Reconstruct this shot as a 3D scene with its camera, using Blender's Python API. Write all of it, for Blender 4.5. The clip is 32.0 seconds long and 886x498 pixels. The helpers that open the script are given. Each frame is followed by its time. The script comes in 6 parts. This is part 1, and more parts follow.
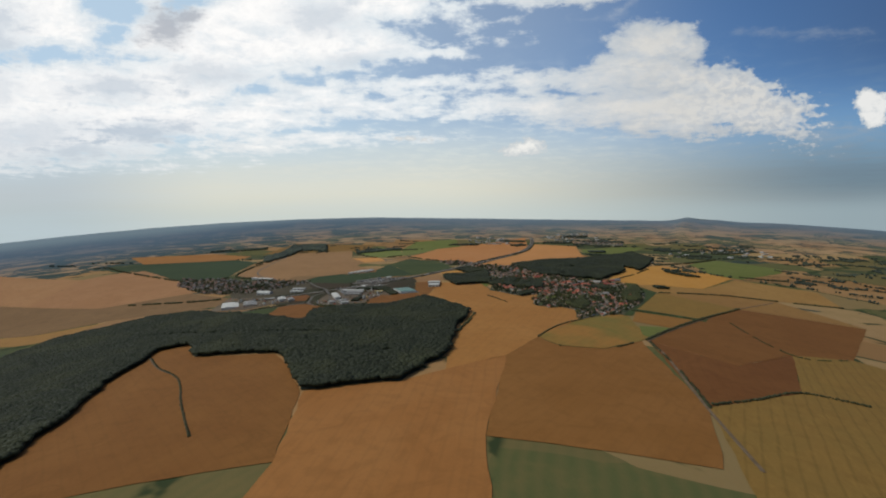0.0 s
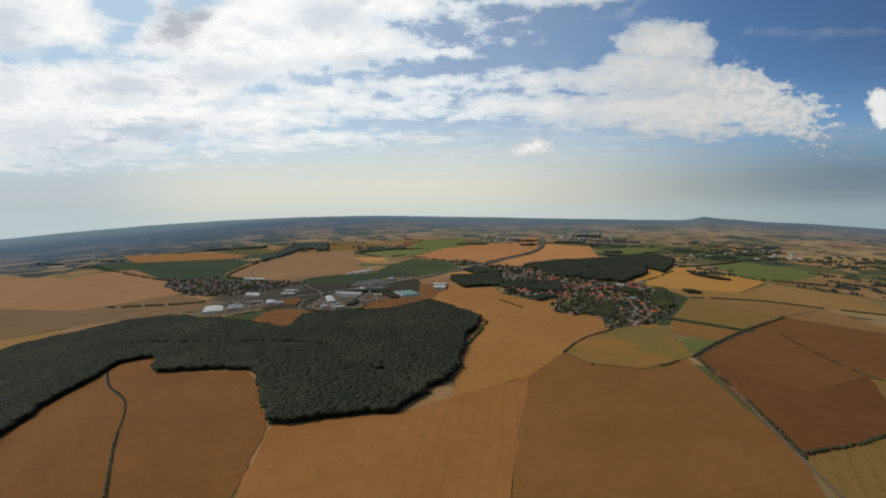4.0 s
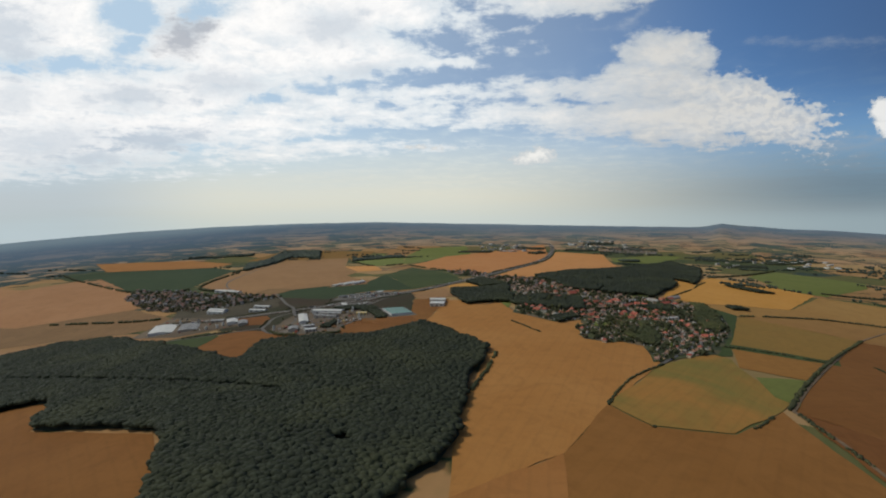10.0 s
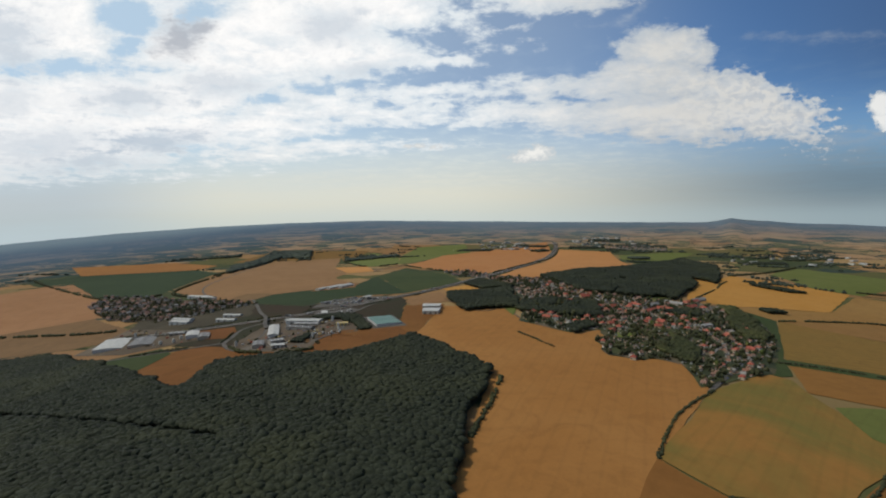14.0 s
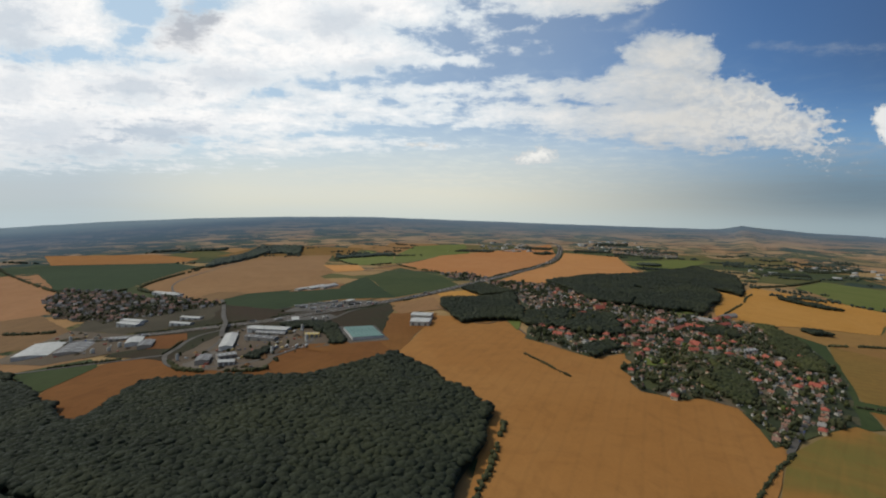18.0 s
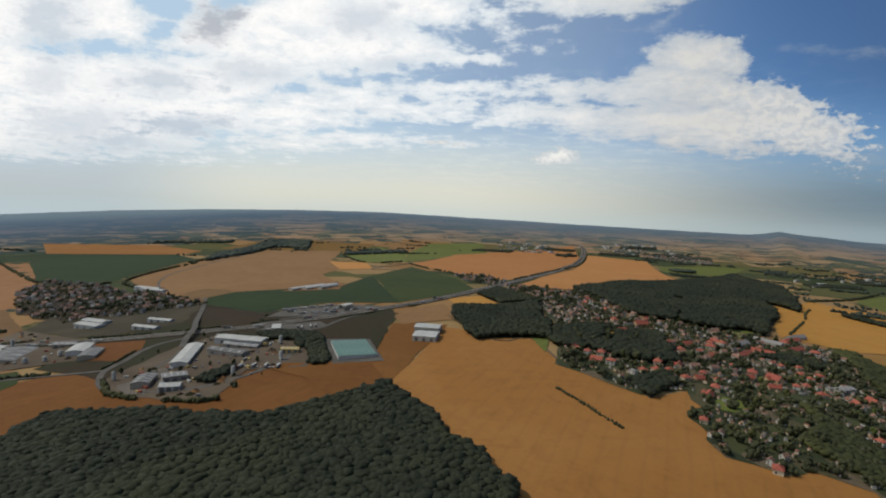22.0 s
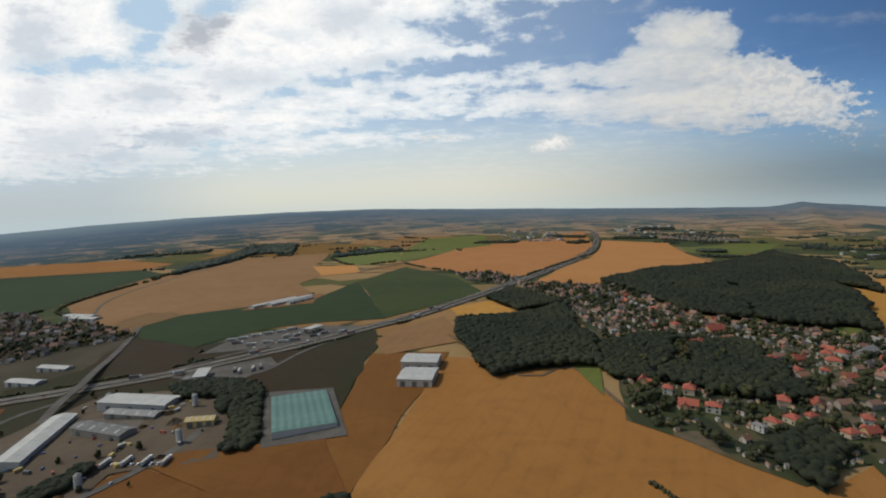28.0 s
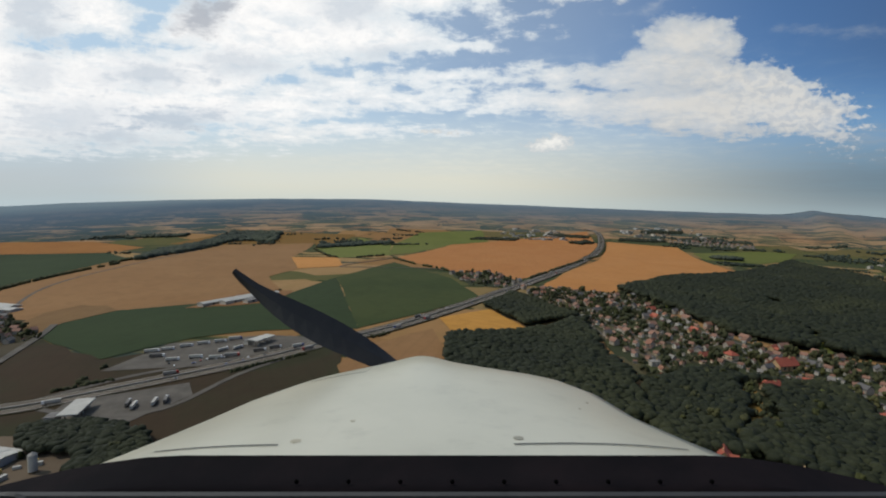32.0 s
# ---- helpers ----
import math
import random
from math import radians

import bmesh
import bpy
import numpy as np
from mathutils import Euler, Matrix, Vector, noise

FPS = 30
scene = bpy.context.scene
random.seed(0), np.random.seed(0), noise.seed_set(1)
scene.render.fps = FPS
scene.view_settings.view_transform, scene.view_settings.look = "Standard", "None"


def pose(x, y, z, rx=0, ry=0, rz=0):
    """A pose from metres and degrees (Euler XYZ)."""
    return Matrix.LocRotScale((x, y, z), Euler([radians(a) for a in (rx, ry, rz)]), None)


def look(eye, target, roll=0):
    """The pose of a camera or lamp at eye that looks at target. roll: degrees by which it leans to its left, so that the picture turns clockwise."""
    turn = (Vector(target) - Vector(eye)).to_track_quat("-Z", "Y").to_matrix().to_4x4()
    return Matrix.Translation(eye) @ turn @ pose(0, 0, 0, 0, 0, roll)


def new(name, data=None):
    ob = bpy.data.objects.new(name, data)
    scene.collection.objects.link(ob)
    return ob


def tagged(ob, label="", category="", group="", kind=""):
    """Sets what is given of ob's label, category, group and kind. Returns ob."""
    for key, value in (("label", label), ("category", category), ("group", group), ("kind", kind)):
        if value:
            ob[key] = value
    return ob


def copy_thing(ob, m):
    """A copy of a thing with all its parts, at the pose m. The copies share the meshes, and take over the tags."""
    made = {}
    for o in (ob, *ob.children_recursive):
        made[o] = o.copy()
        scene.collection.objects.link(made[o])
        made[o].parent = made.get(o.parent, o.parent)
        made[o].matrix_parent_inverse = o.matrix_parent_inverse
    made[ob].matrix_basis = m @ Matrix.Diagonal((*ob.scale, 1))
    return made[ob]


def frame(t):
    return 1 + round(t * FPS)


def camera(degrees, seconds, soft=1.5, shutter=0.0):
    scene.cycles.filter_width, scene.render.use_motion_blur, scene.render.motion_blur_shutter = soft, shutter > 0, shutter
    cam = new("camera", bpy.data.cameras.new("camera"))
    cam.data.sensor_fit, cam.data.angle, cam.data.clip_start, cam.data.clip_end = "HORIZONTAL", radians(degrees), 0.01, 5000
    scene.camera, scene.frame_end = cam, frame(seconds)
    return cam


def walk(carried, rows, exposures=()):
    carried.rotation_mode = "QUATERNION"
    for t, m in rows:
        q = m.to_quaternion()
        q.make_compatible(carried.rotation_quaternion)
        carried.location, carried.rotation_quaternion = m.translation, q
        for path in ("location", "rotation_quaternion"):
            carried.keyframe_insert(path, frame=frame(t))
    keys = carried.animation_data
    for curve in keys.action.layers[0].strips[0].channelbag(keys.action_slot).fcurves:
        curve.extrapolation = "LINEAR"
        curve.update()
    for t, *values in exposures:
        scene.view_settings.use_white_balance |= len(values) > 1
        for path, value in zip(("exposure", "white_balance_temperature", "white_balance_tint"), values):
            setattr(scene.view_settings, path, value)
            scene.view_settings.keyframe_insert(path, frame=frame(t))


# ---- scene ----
cam = camera(83.0, 32.0, soft=2.0)
PATH = [
    (0, (-0.89, -0.08, 220.16), (-4.27, 99.68, 214.17), -0.70),
    (0.5, (-2.00, 18.86, 218.42), (-6.22, 118.58, 212.38), -0.60),
    (1, (-3.04, 37.78, 216.73), (-8.04, 137.50, 211.27), 1.30),
    (1.5, (-4.00, 56.69, 215.09), (-8.73, 156.45, 209.98), 2.60),
    (2, (-4.87, 75.59, 213.50), (-8.82, 175.35, 207.92), 2.50),
    (2.5, (-5.66, 94.48, 211.97), (-8.72, 194.27, 206.26), 1.90),
    (3, (-6.36, 113.35, 210.48), (-9.39, 213.15, 204.79), 0.50),
    (3.5, (-6.97, 132.22, 209.04), (-11.56, 231.94, 203.22), -0.40),
    (5.5, (-8.55, 207.57, 203.70), (-13.29, 307.26, 197.41), -0.50),
    (6, (-8.74, 226.38, 202.47), (-12.28, 326.13, 196.33), -1.00),
    (6.5, (-8.85, 245.18, 201.27), (-12.44, 344.92, 195.10), -0.20),
    (7, (-8.88, 263.96, 200.11), (-13.67, 363.69, 194.48), 0.60),
    (7.5, (-8.85, 282.74, 198.99), (-14.37, 382.45, 193.75), 0.40),
    (8, (-8.75, 301.50, 197.90), (-14.54, 401.22, 193.10), 0.30),
    (8.5, (-8.59, 320.25, 196.84), (-14.32, 419.98, 192.14), -0.10),
    (9, (-8.38, 338.99, 195.81), (-14.02, 438.74, 191.51), -0.70),
    (9.5, (-8.12, 357.72, 194.81), (-13.61, 457.49, 190.69), -0.20),
    (10, (-7.81, 376.44, 193.83), (-13.08, 476.21, 189.50), -0.40),
    (10.5, (-7.47, 395.15, 192.89), (-12.52, 494.91, 188.36), -0.40),
    (11, (-7.10, 413.84, 191.96), (-12.02, 513.63, 187.78), 0.80),
    (11.5, (-6.71, 432.52, 191.06), (-11.54, 532.33, 187.25), 1.40),
    (12, (-6.30, 451.20, 190.18), (-11.24, 551.01, 186.48), 1.70),
    (12.5, (-5.88, 469.86, 189.32), (-11.04, 569.65, 185.51), 1.20),
    (13, (-5.46, 488.51, 188.48), (-10.83, 588.29, 184.70), 1.00),
    (13.5, (-5.04, 507.15, 187.66), (-10.46, 606.91, 183.57), 0.50),
    (14, (-4.63, 525.77, 186.85), (-9.87, 625.53, 182.27), -1.00),
    (14.5, (-4.24, 544.39, 186.06), (-9.41, 644.17, 181.86), -0.10),
    (16.5, (-2.99, 618.74, 183.00), (-8.30, 718.45, 177.61), 1.20),
    (17, (-2.78, 637.29, 182.25), (-8.34, 737.00, 176.95), 0.70),
    (17.5, (-2.63, 655.84, 181.51), (-7.97, 755.58, 176.58), 0.50),
    (18, (-2.53, 674.38, 180.78), (-7.75, 774.13, 176.09), 0.80),
    (18.5, (-2.50, 692.90, 180.04), (-7.75, 792.66, 175.51), 2.20),
    (19, (-2.53, 711.41, 179.31), (-8.04, 811.15, 174.52), 3.30),
    (19.5, (-2.64, 729.92, 178.58), (-8.59, 829.62, 173.66), 3.50),
    (20, (-2.81, 748.41, 177.84), (-9.44, 848.06, 172.82), 3.30),
    (20.5, (-3.07, 766.89, 177.11), (-10.54, 866.48, 172.14), 2.80),
    (21, (-3.40, 785.35, 176.36), (-11.55, 884.89, 171.31), 2.10),
    (21.5, (-3.81, 803.81, 175.61), (-12.28, 903.33, 170.62), 1.50),
    (22, (-4.30, 822.25, 174.85), (-12.90, 921.75, 169.72), 2.30),
    (22.5, (-4.87, 840.69, 174.09), (-13.80, 940.12, 168.38), 3.40),
    (23, (-5.51, 859.11, 173.31), (-14.48, 958.49, 166.76), 2.40),
    (23.5, (-6.23, 877.52, 172.52), (-15.55, 976.83, 165.41), 1.00),
    (24, (-7.03, 895.92, 171.71), (-16.14, 995.23, 164.27), -0.20),
    (24.5, (-7.89, 914.31, 170.89), (-15.97, 1013.74, 163.90), 0.40),
    (25, (-8.82, 932.68, 170.06), (-15.76, 1032.23, 163.49), 1.60),
    (25.5, (-9.81, 951.05, 169.20), (-16.28, 1050.66, 163.13), 1.40),
    (27.5, (-14.20, 1024.40, 165.57), (-22.66, 1123.86, 159.52), -2.00),
    (28, (-15.36, 1042.71, 164.61), (-24.13, 1142.13, 158.39), -1.50),
    (28.5, (-16.53, 1061.00, 163.61), (-25.38, 1160.36, 156.58), -0.40),
    (29, (-17.68, 1079.29, 162.59), (-26.04, 1178.72, 156.01), 1.10),
    (29.5, (-18.80, 1097.56, 161.54), (-26.87, 1197.04, 155.31), 1.60),
    (30, (-19.89, 1115.83, 160.45), (-27.91, 1215.32, 154.38), 1.60),
    (30.5, (-20.91, 1134.08, 159.34), (-28.89, 1233.56, 153.05), 0.70),
    (31, (-21.85, 1152.32, 158.19), (-30.01, 1251.76, 151.49), 0.40),
    (31.5, (-22.69, 1170.55, 157.00), (-30.70, 1269.96, 149.78), 0.10),
    (32, (-23.41, 1188.76, 155.77), (-31.21, 1288.20, 148.54), 1.00),
]
walk(cam, [(t, look(eye, target, roll)) for t, eye, target, roll in PATH])

# ---- light ----
SUN_AZ, SUN_EL = -86.0, 50.0
world = bpy.data.worlds.new("sky")
scene.world = world
world.use_nodes = True


class Net:
    """Short way to write a node tree."""

    def __init__(self, tree):
        self.tree = tree
        tree.nodes.clear()

    def put(self, value, socket):
        if hasattr(value, "is_output"):
            self.tree.links.new(value, socket)
        elif value is not None:
            socket.default_value = value

    def node(self, kind, ins=(), out=0, **props):
        n = self.tree.nodes.new(kind)
        for k, v in props.items():
            if k == "operation":
                n.operation = v
            elif k == "blend":
                n.data_type, n.blend_type = "RGBA", v
            elif k == "metric":
                n.distance = v
            elif k == "feature":
                n.feature = v
            elif k == "gradient":
                n.gradient_type = v
            elif k == "clamp":
                n.use_clamp = v
            elif k == "sky":
                n.sky_type = v
            elif k == "bands":
                n.wave_type = v
        for key, v in (ins.items() if isinstance(ins, dict) else enumerate(ins)):
            self.put(v, n.inputs[key])
        return n.outputs[out]

    def math(self, op, a, b=None, c=None, clamp=False):
        return self.node("ShaderNodeMath", [a, b, c], operation=op, clamp=clamp)

    def vec(self, op, a, b=None):
        return self.node("ShaderNodeVectorMath", [a, b], operation=op)

    def noise(self, vector, scale, detail=4.0, rough=0.55, distortion=0.0, out=0):
        return self.node("ShaderNodeTexNoise", {"Vector": vector, "Scale": scale, "Detail": detail, "Roughness": rough, "Distortion": distortion}, out)

    def ramp(self, fac, stops, mode="LINEAR"):
        n = self.tree.nodes.new("ShaderNodeValToRGB")
        n.color_ramp.interpolation = mode
        els = n.color_ramp.elements
        while len(els) < len(stops):
            els.new(0.5)
        for e, (p, c) in zip(els, stops):
            e.position = p
            e.color = (*c, 1) if isinstance(c, tuple) else (c, c, c, 1)
        self.put(fac, n.inputs[0])
        return n.outputs[0]

    def mix(self, fac, a, b, blend="MIX"):
        n = self.tree.nodes.new("ShaderNodeMix")
        n.data_type, n.blend_type = "RGBA", blend
        for key, v in ((0, fac), (6, a), (7, b)):
            self.put((*v, 1) if isinstance(v, tuple) and len(v) == 3 else v, n.inputs[key])
        return n.outputs[2]

    def rng(self, v, a, b, c=0.0, d=1.0):
        n = self.tree.nodes.new("ShaderNodeMapRange")
        n.interpolation_type = "SMOOTHSTEP"
        for k, x in enumerate((v, a, b, c, d)):
            self.put(x, n.inputs[k])
        return n.outputs[0]


def build_sky():
    g = Net(world.node_tree)
    way = g.node("ShaderNodeTexCoord")
    sep = g.tree.nodes.new("ShaderNodeSeparateXYZ")
    g.put(way, sep.inputs[0])
    x, y, z = sep.outputs
    ahead = g.math("MAXIMUM", g.math("ABSOLUTE", y), 0.12)

    def join(a, b):
        n = g.tree.nodes.new("ShaderNodeCombineXYZ")
        g.put(a, n.inputs[0])
        g.put(b, n.inputs[1])
        return n.outputs[0]

    # the sky as on an upright chart to the north: side and height
    side, up = g.math("DIVIDE", x, ahead), g.math("DIVIDE", z, ahead)
    chart = join(side, up)
    # the cloud deck, seen in perspective
    lift = g.math("ADD", g.math("MAXIMUM", z, 0.0), 0.07)
    deck = join(g.math("DIVIDE", x, lift), g.math("DIVIDE", y, lift))

    def reach(a, e, ra, re, turn):
        """How far inside an oval of the chart a direction lies, in half-heights of the oval: 1 at its middle, 0 at its rim."""
        n = g.tree.nodes.new("ShaderNodeMapping")
        n.vector_type = "TEXTURE"
        g.put(bent, n.inputs[0])
        n.inputs[1].default_value = (a, e, 0)
        n.inputs[2].default_value = (0, 0, radians(turn))
        n.inputs[3].default_value = (ra, re, 1)
        far = g.node("ShaderNodeVectorMath", [n.outputs[0]], out=1, operation="LENGTH")
        return g.math("SUBTRACT", 1.0, far)

    def union(ovals):
        total = None
        for a, e, ra, re, turn in ovals:
            d = g.math("MULTIPLY", reach(a, e, ra, re, turn), re)
            total = d if total is None else g.math("MAXIMUM", total, d)
        return total

    wob = g.vec("SUBTRACT", g.noise(chart, 9.0, 5, 0.62, out=1), (0.5, 0.5, 0.5))
    wob = g.vec("MULTIPLY", wob, (0.10, 0.045, 0.0))
    bent = g.vec("ADD", chart, wob)
    shape = g.math("MAXIMUM", union(CLOUDS_WEST), union(CLOUDS_EAST))
    shape = g.math("MINIMUM", shape, g.math("MULTIPLY", union(GAPS), -1.0))
    shape = g.math("MINIMUM", g.math("MAXIMUM", g.math("DIVIDE", shape, 0.020), -1.7), 1.75)
    big = g.noise(deck, 0.9, 6, 0.56, 0.2)
    fine = g.noise(deck, 4.2, 8, 0.64, 0.35)
    puff = g.noise(g.vec("MULTIPLY", chart, (1.0, 1.8, 1.0)), 21.0, 7, 0.68, 0.3)
    cell = g.noise(g.vec("MULTIPLY", chart, (1.0, 1.35, 1.0)), 58.0, 3, 0.55, 0.5)
    east = g.rng(side, 0.30, 0.72)

    def centred(v, k):
        return g.math("MULTIPLY", g.math("SUBTRACT", v, 0.5), k)

    body = g.math("MULTIPLY_ADD", shape, 0.30, centred(big, 0.45))
    body = g.math("ADD", body, g.math("ADD", centred(fine, 0.85), centred(puff, 0.62)))
    body = g.math("ADD", body, g.math("MULTIPLY", centred(cell, 1.15), east))
    cover = g.rng(body, -0.09, 0.17)
    thick = g.rng(body, 0.06, 0.56)
    shade = g.noise(g.vec("MULTIPLY", chart, (1.0, 2.2, 1.0)), 5.5, 6, 0.6, 0.4)
    # sunlit white to the west, duller to the east, thin edges letting the blue through
    lit = g.mix(g.rng(side, -0.10, 0.42), (1.0, 0.99, 0.975), (0.67, 0.665, 0.64))
    edge = g.mix(g.rng(side, -0.10, 0.42), (0.76, 0.82, 0.86), (0.47, 0.52, 0.57))
    white = g.mix(thick, edge, lit)
    white = g.mix(g.math("MULTIPLY", g.rng(cell, 0.56, 0.40), g.math("MULTIPLY_ADD", east, 0.50, 0.06)), white, (0.42, 0.46, 0.52))
    white = g.mix(g.math("MULTIPLY", g.rng(puff, 0.58, 0.36), 0.17), white, (0.62, 0.68, 0.75))
    white = g.mix(g.math("MULTIPLY", g.rng(fine, 0.50, 0.34), 0.34), white, g.mix(g.rng(side, -0.10, 0.42), (0.64, 0.72, 0.79), (0.52, 0.55, 0.58)))
    white = g.mix(g.math("MULTIPLY", g.rng(shade, 0.52, 0.66), 0.14), white, (0.60, 0.66, 0.73))
    for a, e, ra, re, turn, amount in GREYS:
        core = g.math("ADD", reach(a, e, ra, re, turn), g.math("ADD", centred(puff, 1.7), centred(fine, 2.0)))
        white = g.mix(g.math("MULTIPLY", g.rng(core, 0.0, 0.85), amount), white, (0.33, 0.37, 0.44) if amount > 0.72 and a > -0.6 and e > 0.3 else (0.44, 0.53, 0.63))
    # clear air
    air = g.node("ShaderNodeTexSky", sky="NISHITA")
    sky = air.node
    sky.sun_disc = False
    sky.sun_elevation, sky.sun_rotation = radians(SUN_EL), radians(SUN_AZ)
    sky.altitude, sky.air_density, sky.dust_density, sky.ozone_density = 300, 1.0, 0.35, 3.0
    clear = g.vec("MULTIPLY", air, (0.060, 0.080, 0.098))
    clear = g.mix(g.math("MULTIPLY", g.math("MULTIPLY", g.rng(side, 0.30, 0.95), g.rng(up, 0.12, 0.34)), 0.85), clear, (0.052, 0.104, 0.225))
    # thin veil between the clouds, haze low over the land
    thin = g.math("MULTIPLY", g.rng(fine, 0.42, 0.75), g.rng(up, 0.40, 0.16))
    clear = g.mix(g.math("ADD", g.math("MULTIPLY_ADD", thin, 0.28, g.math("MULTIPLY", g.rng(side, 0.62, -0.10), 0.36)), g.math("MULTIPLY", g.rng(up, 0.26, 0.12), 0.36), clamp=True), clear, g.mix(g.rng(side, 0.2, 0.75), (0.62, 0.72, 0.77), (0.20, 0.305, 0.41)))
    clear = g.mix(g.math("MULTIPLY", g.rng(side, 0.05, -0.50), 0.70), clear, (0.53, 0.69, 0.82))
    low = g.math("POWER", g.rng(up, 0.20, 0.035), 1.0)
    veil = g.mix(g.rng(side, -0.10, 0.80), (0.73, 0.715, 0.60), (0.140, 0.187, 0.228))
    veil = g.mix(g.math("MULTIPLY", g.rng(side, -0.45, -0.85), 0.7), veil, (0.40, 0.47, 0.54))
    veil = g.mix(g.math("MULTIPLY", g.rng(up, 0.07, 0.0), 0.5), veil, (0.46, 0.57, 0.60))
    streak = g.noise(g.vec("MULTIPLY", chart, (1.6, 26.0, 1.0)), 1.0, 5, 0.55)
    wisp = g.math("MULTIPLY", union(FAINT), 40.0)
    wisp = g.math("ADD", wisp, g.math("ADD", centred(fine, 2.6), centred(puff, 1.6)))
    clear = g.mix(g.math("MULTIPLY", g.rng(wisp, 0.0, 1.3), 0.34), clear, g.mix(g.rng(side, 0.1, 0.6), (0.74, 0.77, 0.76), (0.40, 0.44, 0.48)))
    sky_all = g.mix(cover, clear, white)
    sky_all = g.mix(g.math("MULTIPLY", g.math("MULTIPLY", g.math("MULTIPLY_ADD", streak, 0.55, 0.66), low), g.math("SUBTRACT", 1.0, g.math("MULTIPLY", cover, 0.5)), clamp=True), sky_all, veil)
    heap = g.math("MINIMUM", g.math("DIVIDE", union(PUFFS), 0.012), 1.2)
    heap = g.math("ADD", heap, g.math("ADD", centred(puff, 2.4), centred(cell, 1.6)))
    sky_all = g.mix(g.math("MULTIPLY", g.rng(heap, 0.0, 0.5), 0.85), sky_all, g.mix(g.rng(heap, 0.2, 1.2), (0.60, 0.63, 0.64), (0.93, 0.91, 0.86)))
    back = g.node("ShaderNodeBackground", [sky_all, 1.0])
    out = g.tree.nodes.new("ShaderNodeOutputWorld")
    g.put(back, out.inputs[0])


# clouds, gaps, wisps and grey undersides as ovals: side, height, half-widths, turn (and how grey)
CLOUDS_EAST = [
    (0.183, 0.209, 0.235, 0.04, -2.3), (0.377, 0.235, 0.177, 0.083, -8.3), (0.367, 0.336, 0.094, 0.043, -6.3), (0.543, 0.22, 0.169, 0.058, -19.3),
    (0.126, 0.269, 0.143, 0.022, -0.3), (0.428, 0.174, 0.155, 0.026, -0.3), (0.587, 0.178, 0.084, 0.026, -2.3), (0.217, 0.442, 0.178, 0.032, 4.7),
    (0.41, 0.338, 0.064, 0.039, -18.3), (-0.039, 0.205, 0.09, 0.011, 1.7), (0.077, 0.255, 0.061, 0.007, 1.7), (0.072, 0.378, 0.033, 0.007, 11.7),
    (0.139, 0.359, 0.026, 0.005, 1.7), (0.057, 0.345, 0.051, 0.005, 1.7),
]
CLOUDS_WEST = [
    (-0.735, 0.381, 0.763, 0.17, 1.7), (-0.904, 0.183, 0.366, 0.087, 1.7), (-0.58, 0.212, 0.39, 0.046, -0.3), (-0.357, 0.153, 0.214, 0.023, 1.7),
    (-0.163, 0.222, 0.181, 0.025, -1.3), (-0.08, 0.259, 0.129, 0.022, -0.3), (-0.054, 0.33, 0.098, 0.019, -2.3), (-0.156, 0.392, 0.129, 0.055, 1.7),
    (-0.614, 0.12, 0.178, 0.016, 1.7), (-0.088, 0.157, 0.068, 0.007, 1.7), (-0.843, 0.115, 0.182, 0.016, 1.7), (-0.335, 0.25, 0.196, 0.045, 1.7),
]
GAPS = [
    (-0.075, 0.299, 0.123, 0.013, 4.7), (-0.044, 0.37, 0.078, 0.018, -4.3), (-0.038, 0.181, 0.185, 0.017, -0.3), (-0.682, 0.433, 0.054, 0.027, 1.7),
    (-0.541, 0.441, 0.035, 0.015, 1.7), (-0.795, 0.335, 0.072, 0.009, -2.3), (-0.267, 0.288, 0.069, 0.009, 3.7), (-0.403, 0.265, 0.035, 0.009, 21.7),
    (-0.688, 0.374, 0.026, 0.018, 1.7), (-0.379, 0.129, 0.197, 0.006, 1.7), (0.049, 0.247, 0.055, 0.003, -0.3), (0.215, 0.355, 0.046, 0.039, 1.7),
]
PUFFS = [
    (0.125, 0.137, 0.049, 0.019, 5.7), (0.103, 0.132, 0.033, 0.01, 1.7), (0.785, 0.205, 0.035, 0.038, 1.7), (-0.088, 0.157, 0.062, 0.006, 1.7),
]
FAINT = [
    (0.604, 0.345, 0.104, 0.014, -3.3), (0.709, 0.34, 0.072, 0.011, -4.3), (0.274, 0.118, 0.098, 0.011, -0.3), (0.709, 0.152, 0.125, 0.032, 1.7),
    (0.316, 0.407, 0.064, 0.022, 26.7), (0.251, 0.134, 0.065, 0.011, 1.7), (-0.263, 0.105, 0.345, 0.016, 1.7), (0.721, 0.118, 0.125, 0.015, -1.3),
    (-0.002, 0.089, 0.336, 0.016, 0.7), (0.241, 0.384, 0.043, 0.009, 11.7),
]
GREYS = [
    (-0.94, 0.399, 0.115, 0.092, 1.7, 0.62), (-0.572, 0.393, 0.08, 0.056, 1.7, 0.75), (-0.633, 0.184, 0.166, 0.034, 5.7, 0.75), (-0.88, 0.178, 0.231, 0.064, 1.7, 0.5),
    (-0.499, 0.295, 0.128, 0.041, 1.7, 0.5), (-0.27, 0.402, 0.114, 0.051, 1.7, 0.55), (-0.693, 0.267, 0.143, 0.041, 1.7, 0.62), (-0.77, 0.142, 0.157, 0.023, 1.7, 0.55),
    (-0.211, 0.322, 0.091, 0.022, 1.7, 0.4), (-0.94, 0.275, 0.085, 0.058, 1.7, 0.4),
]
build_sky()

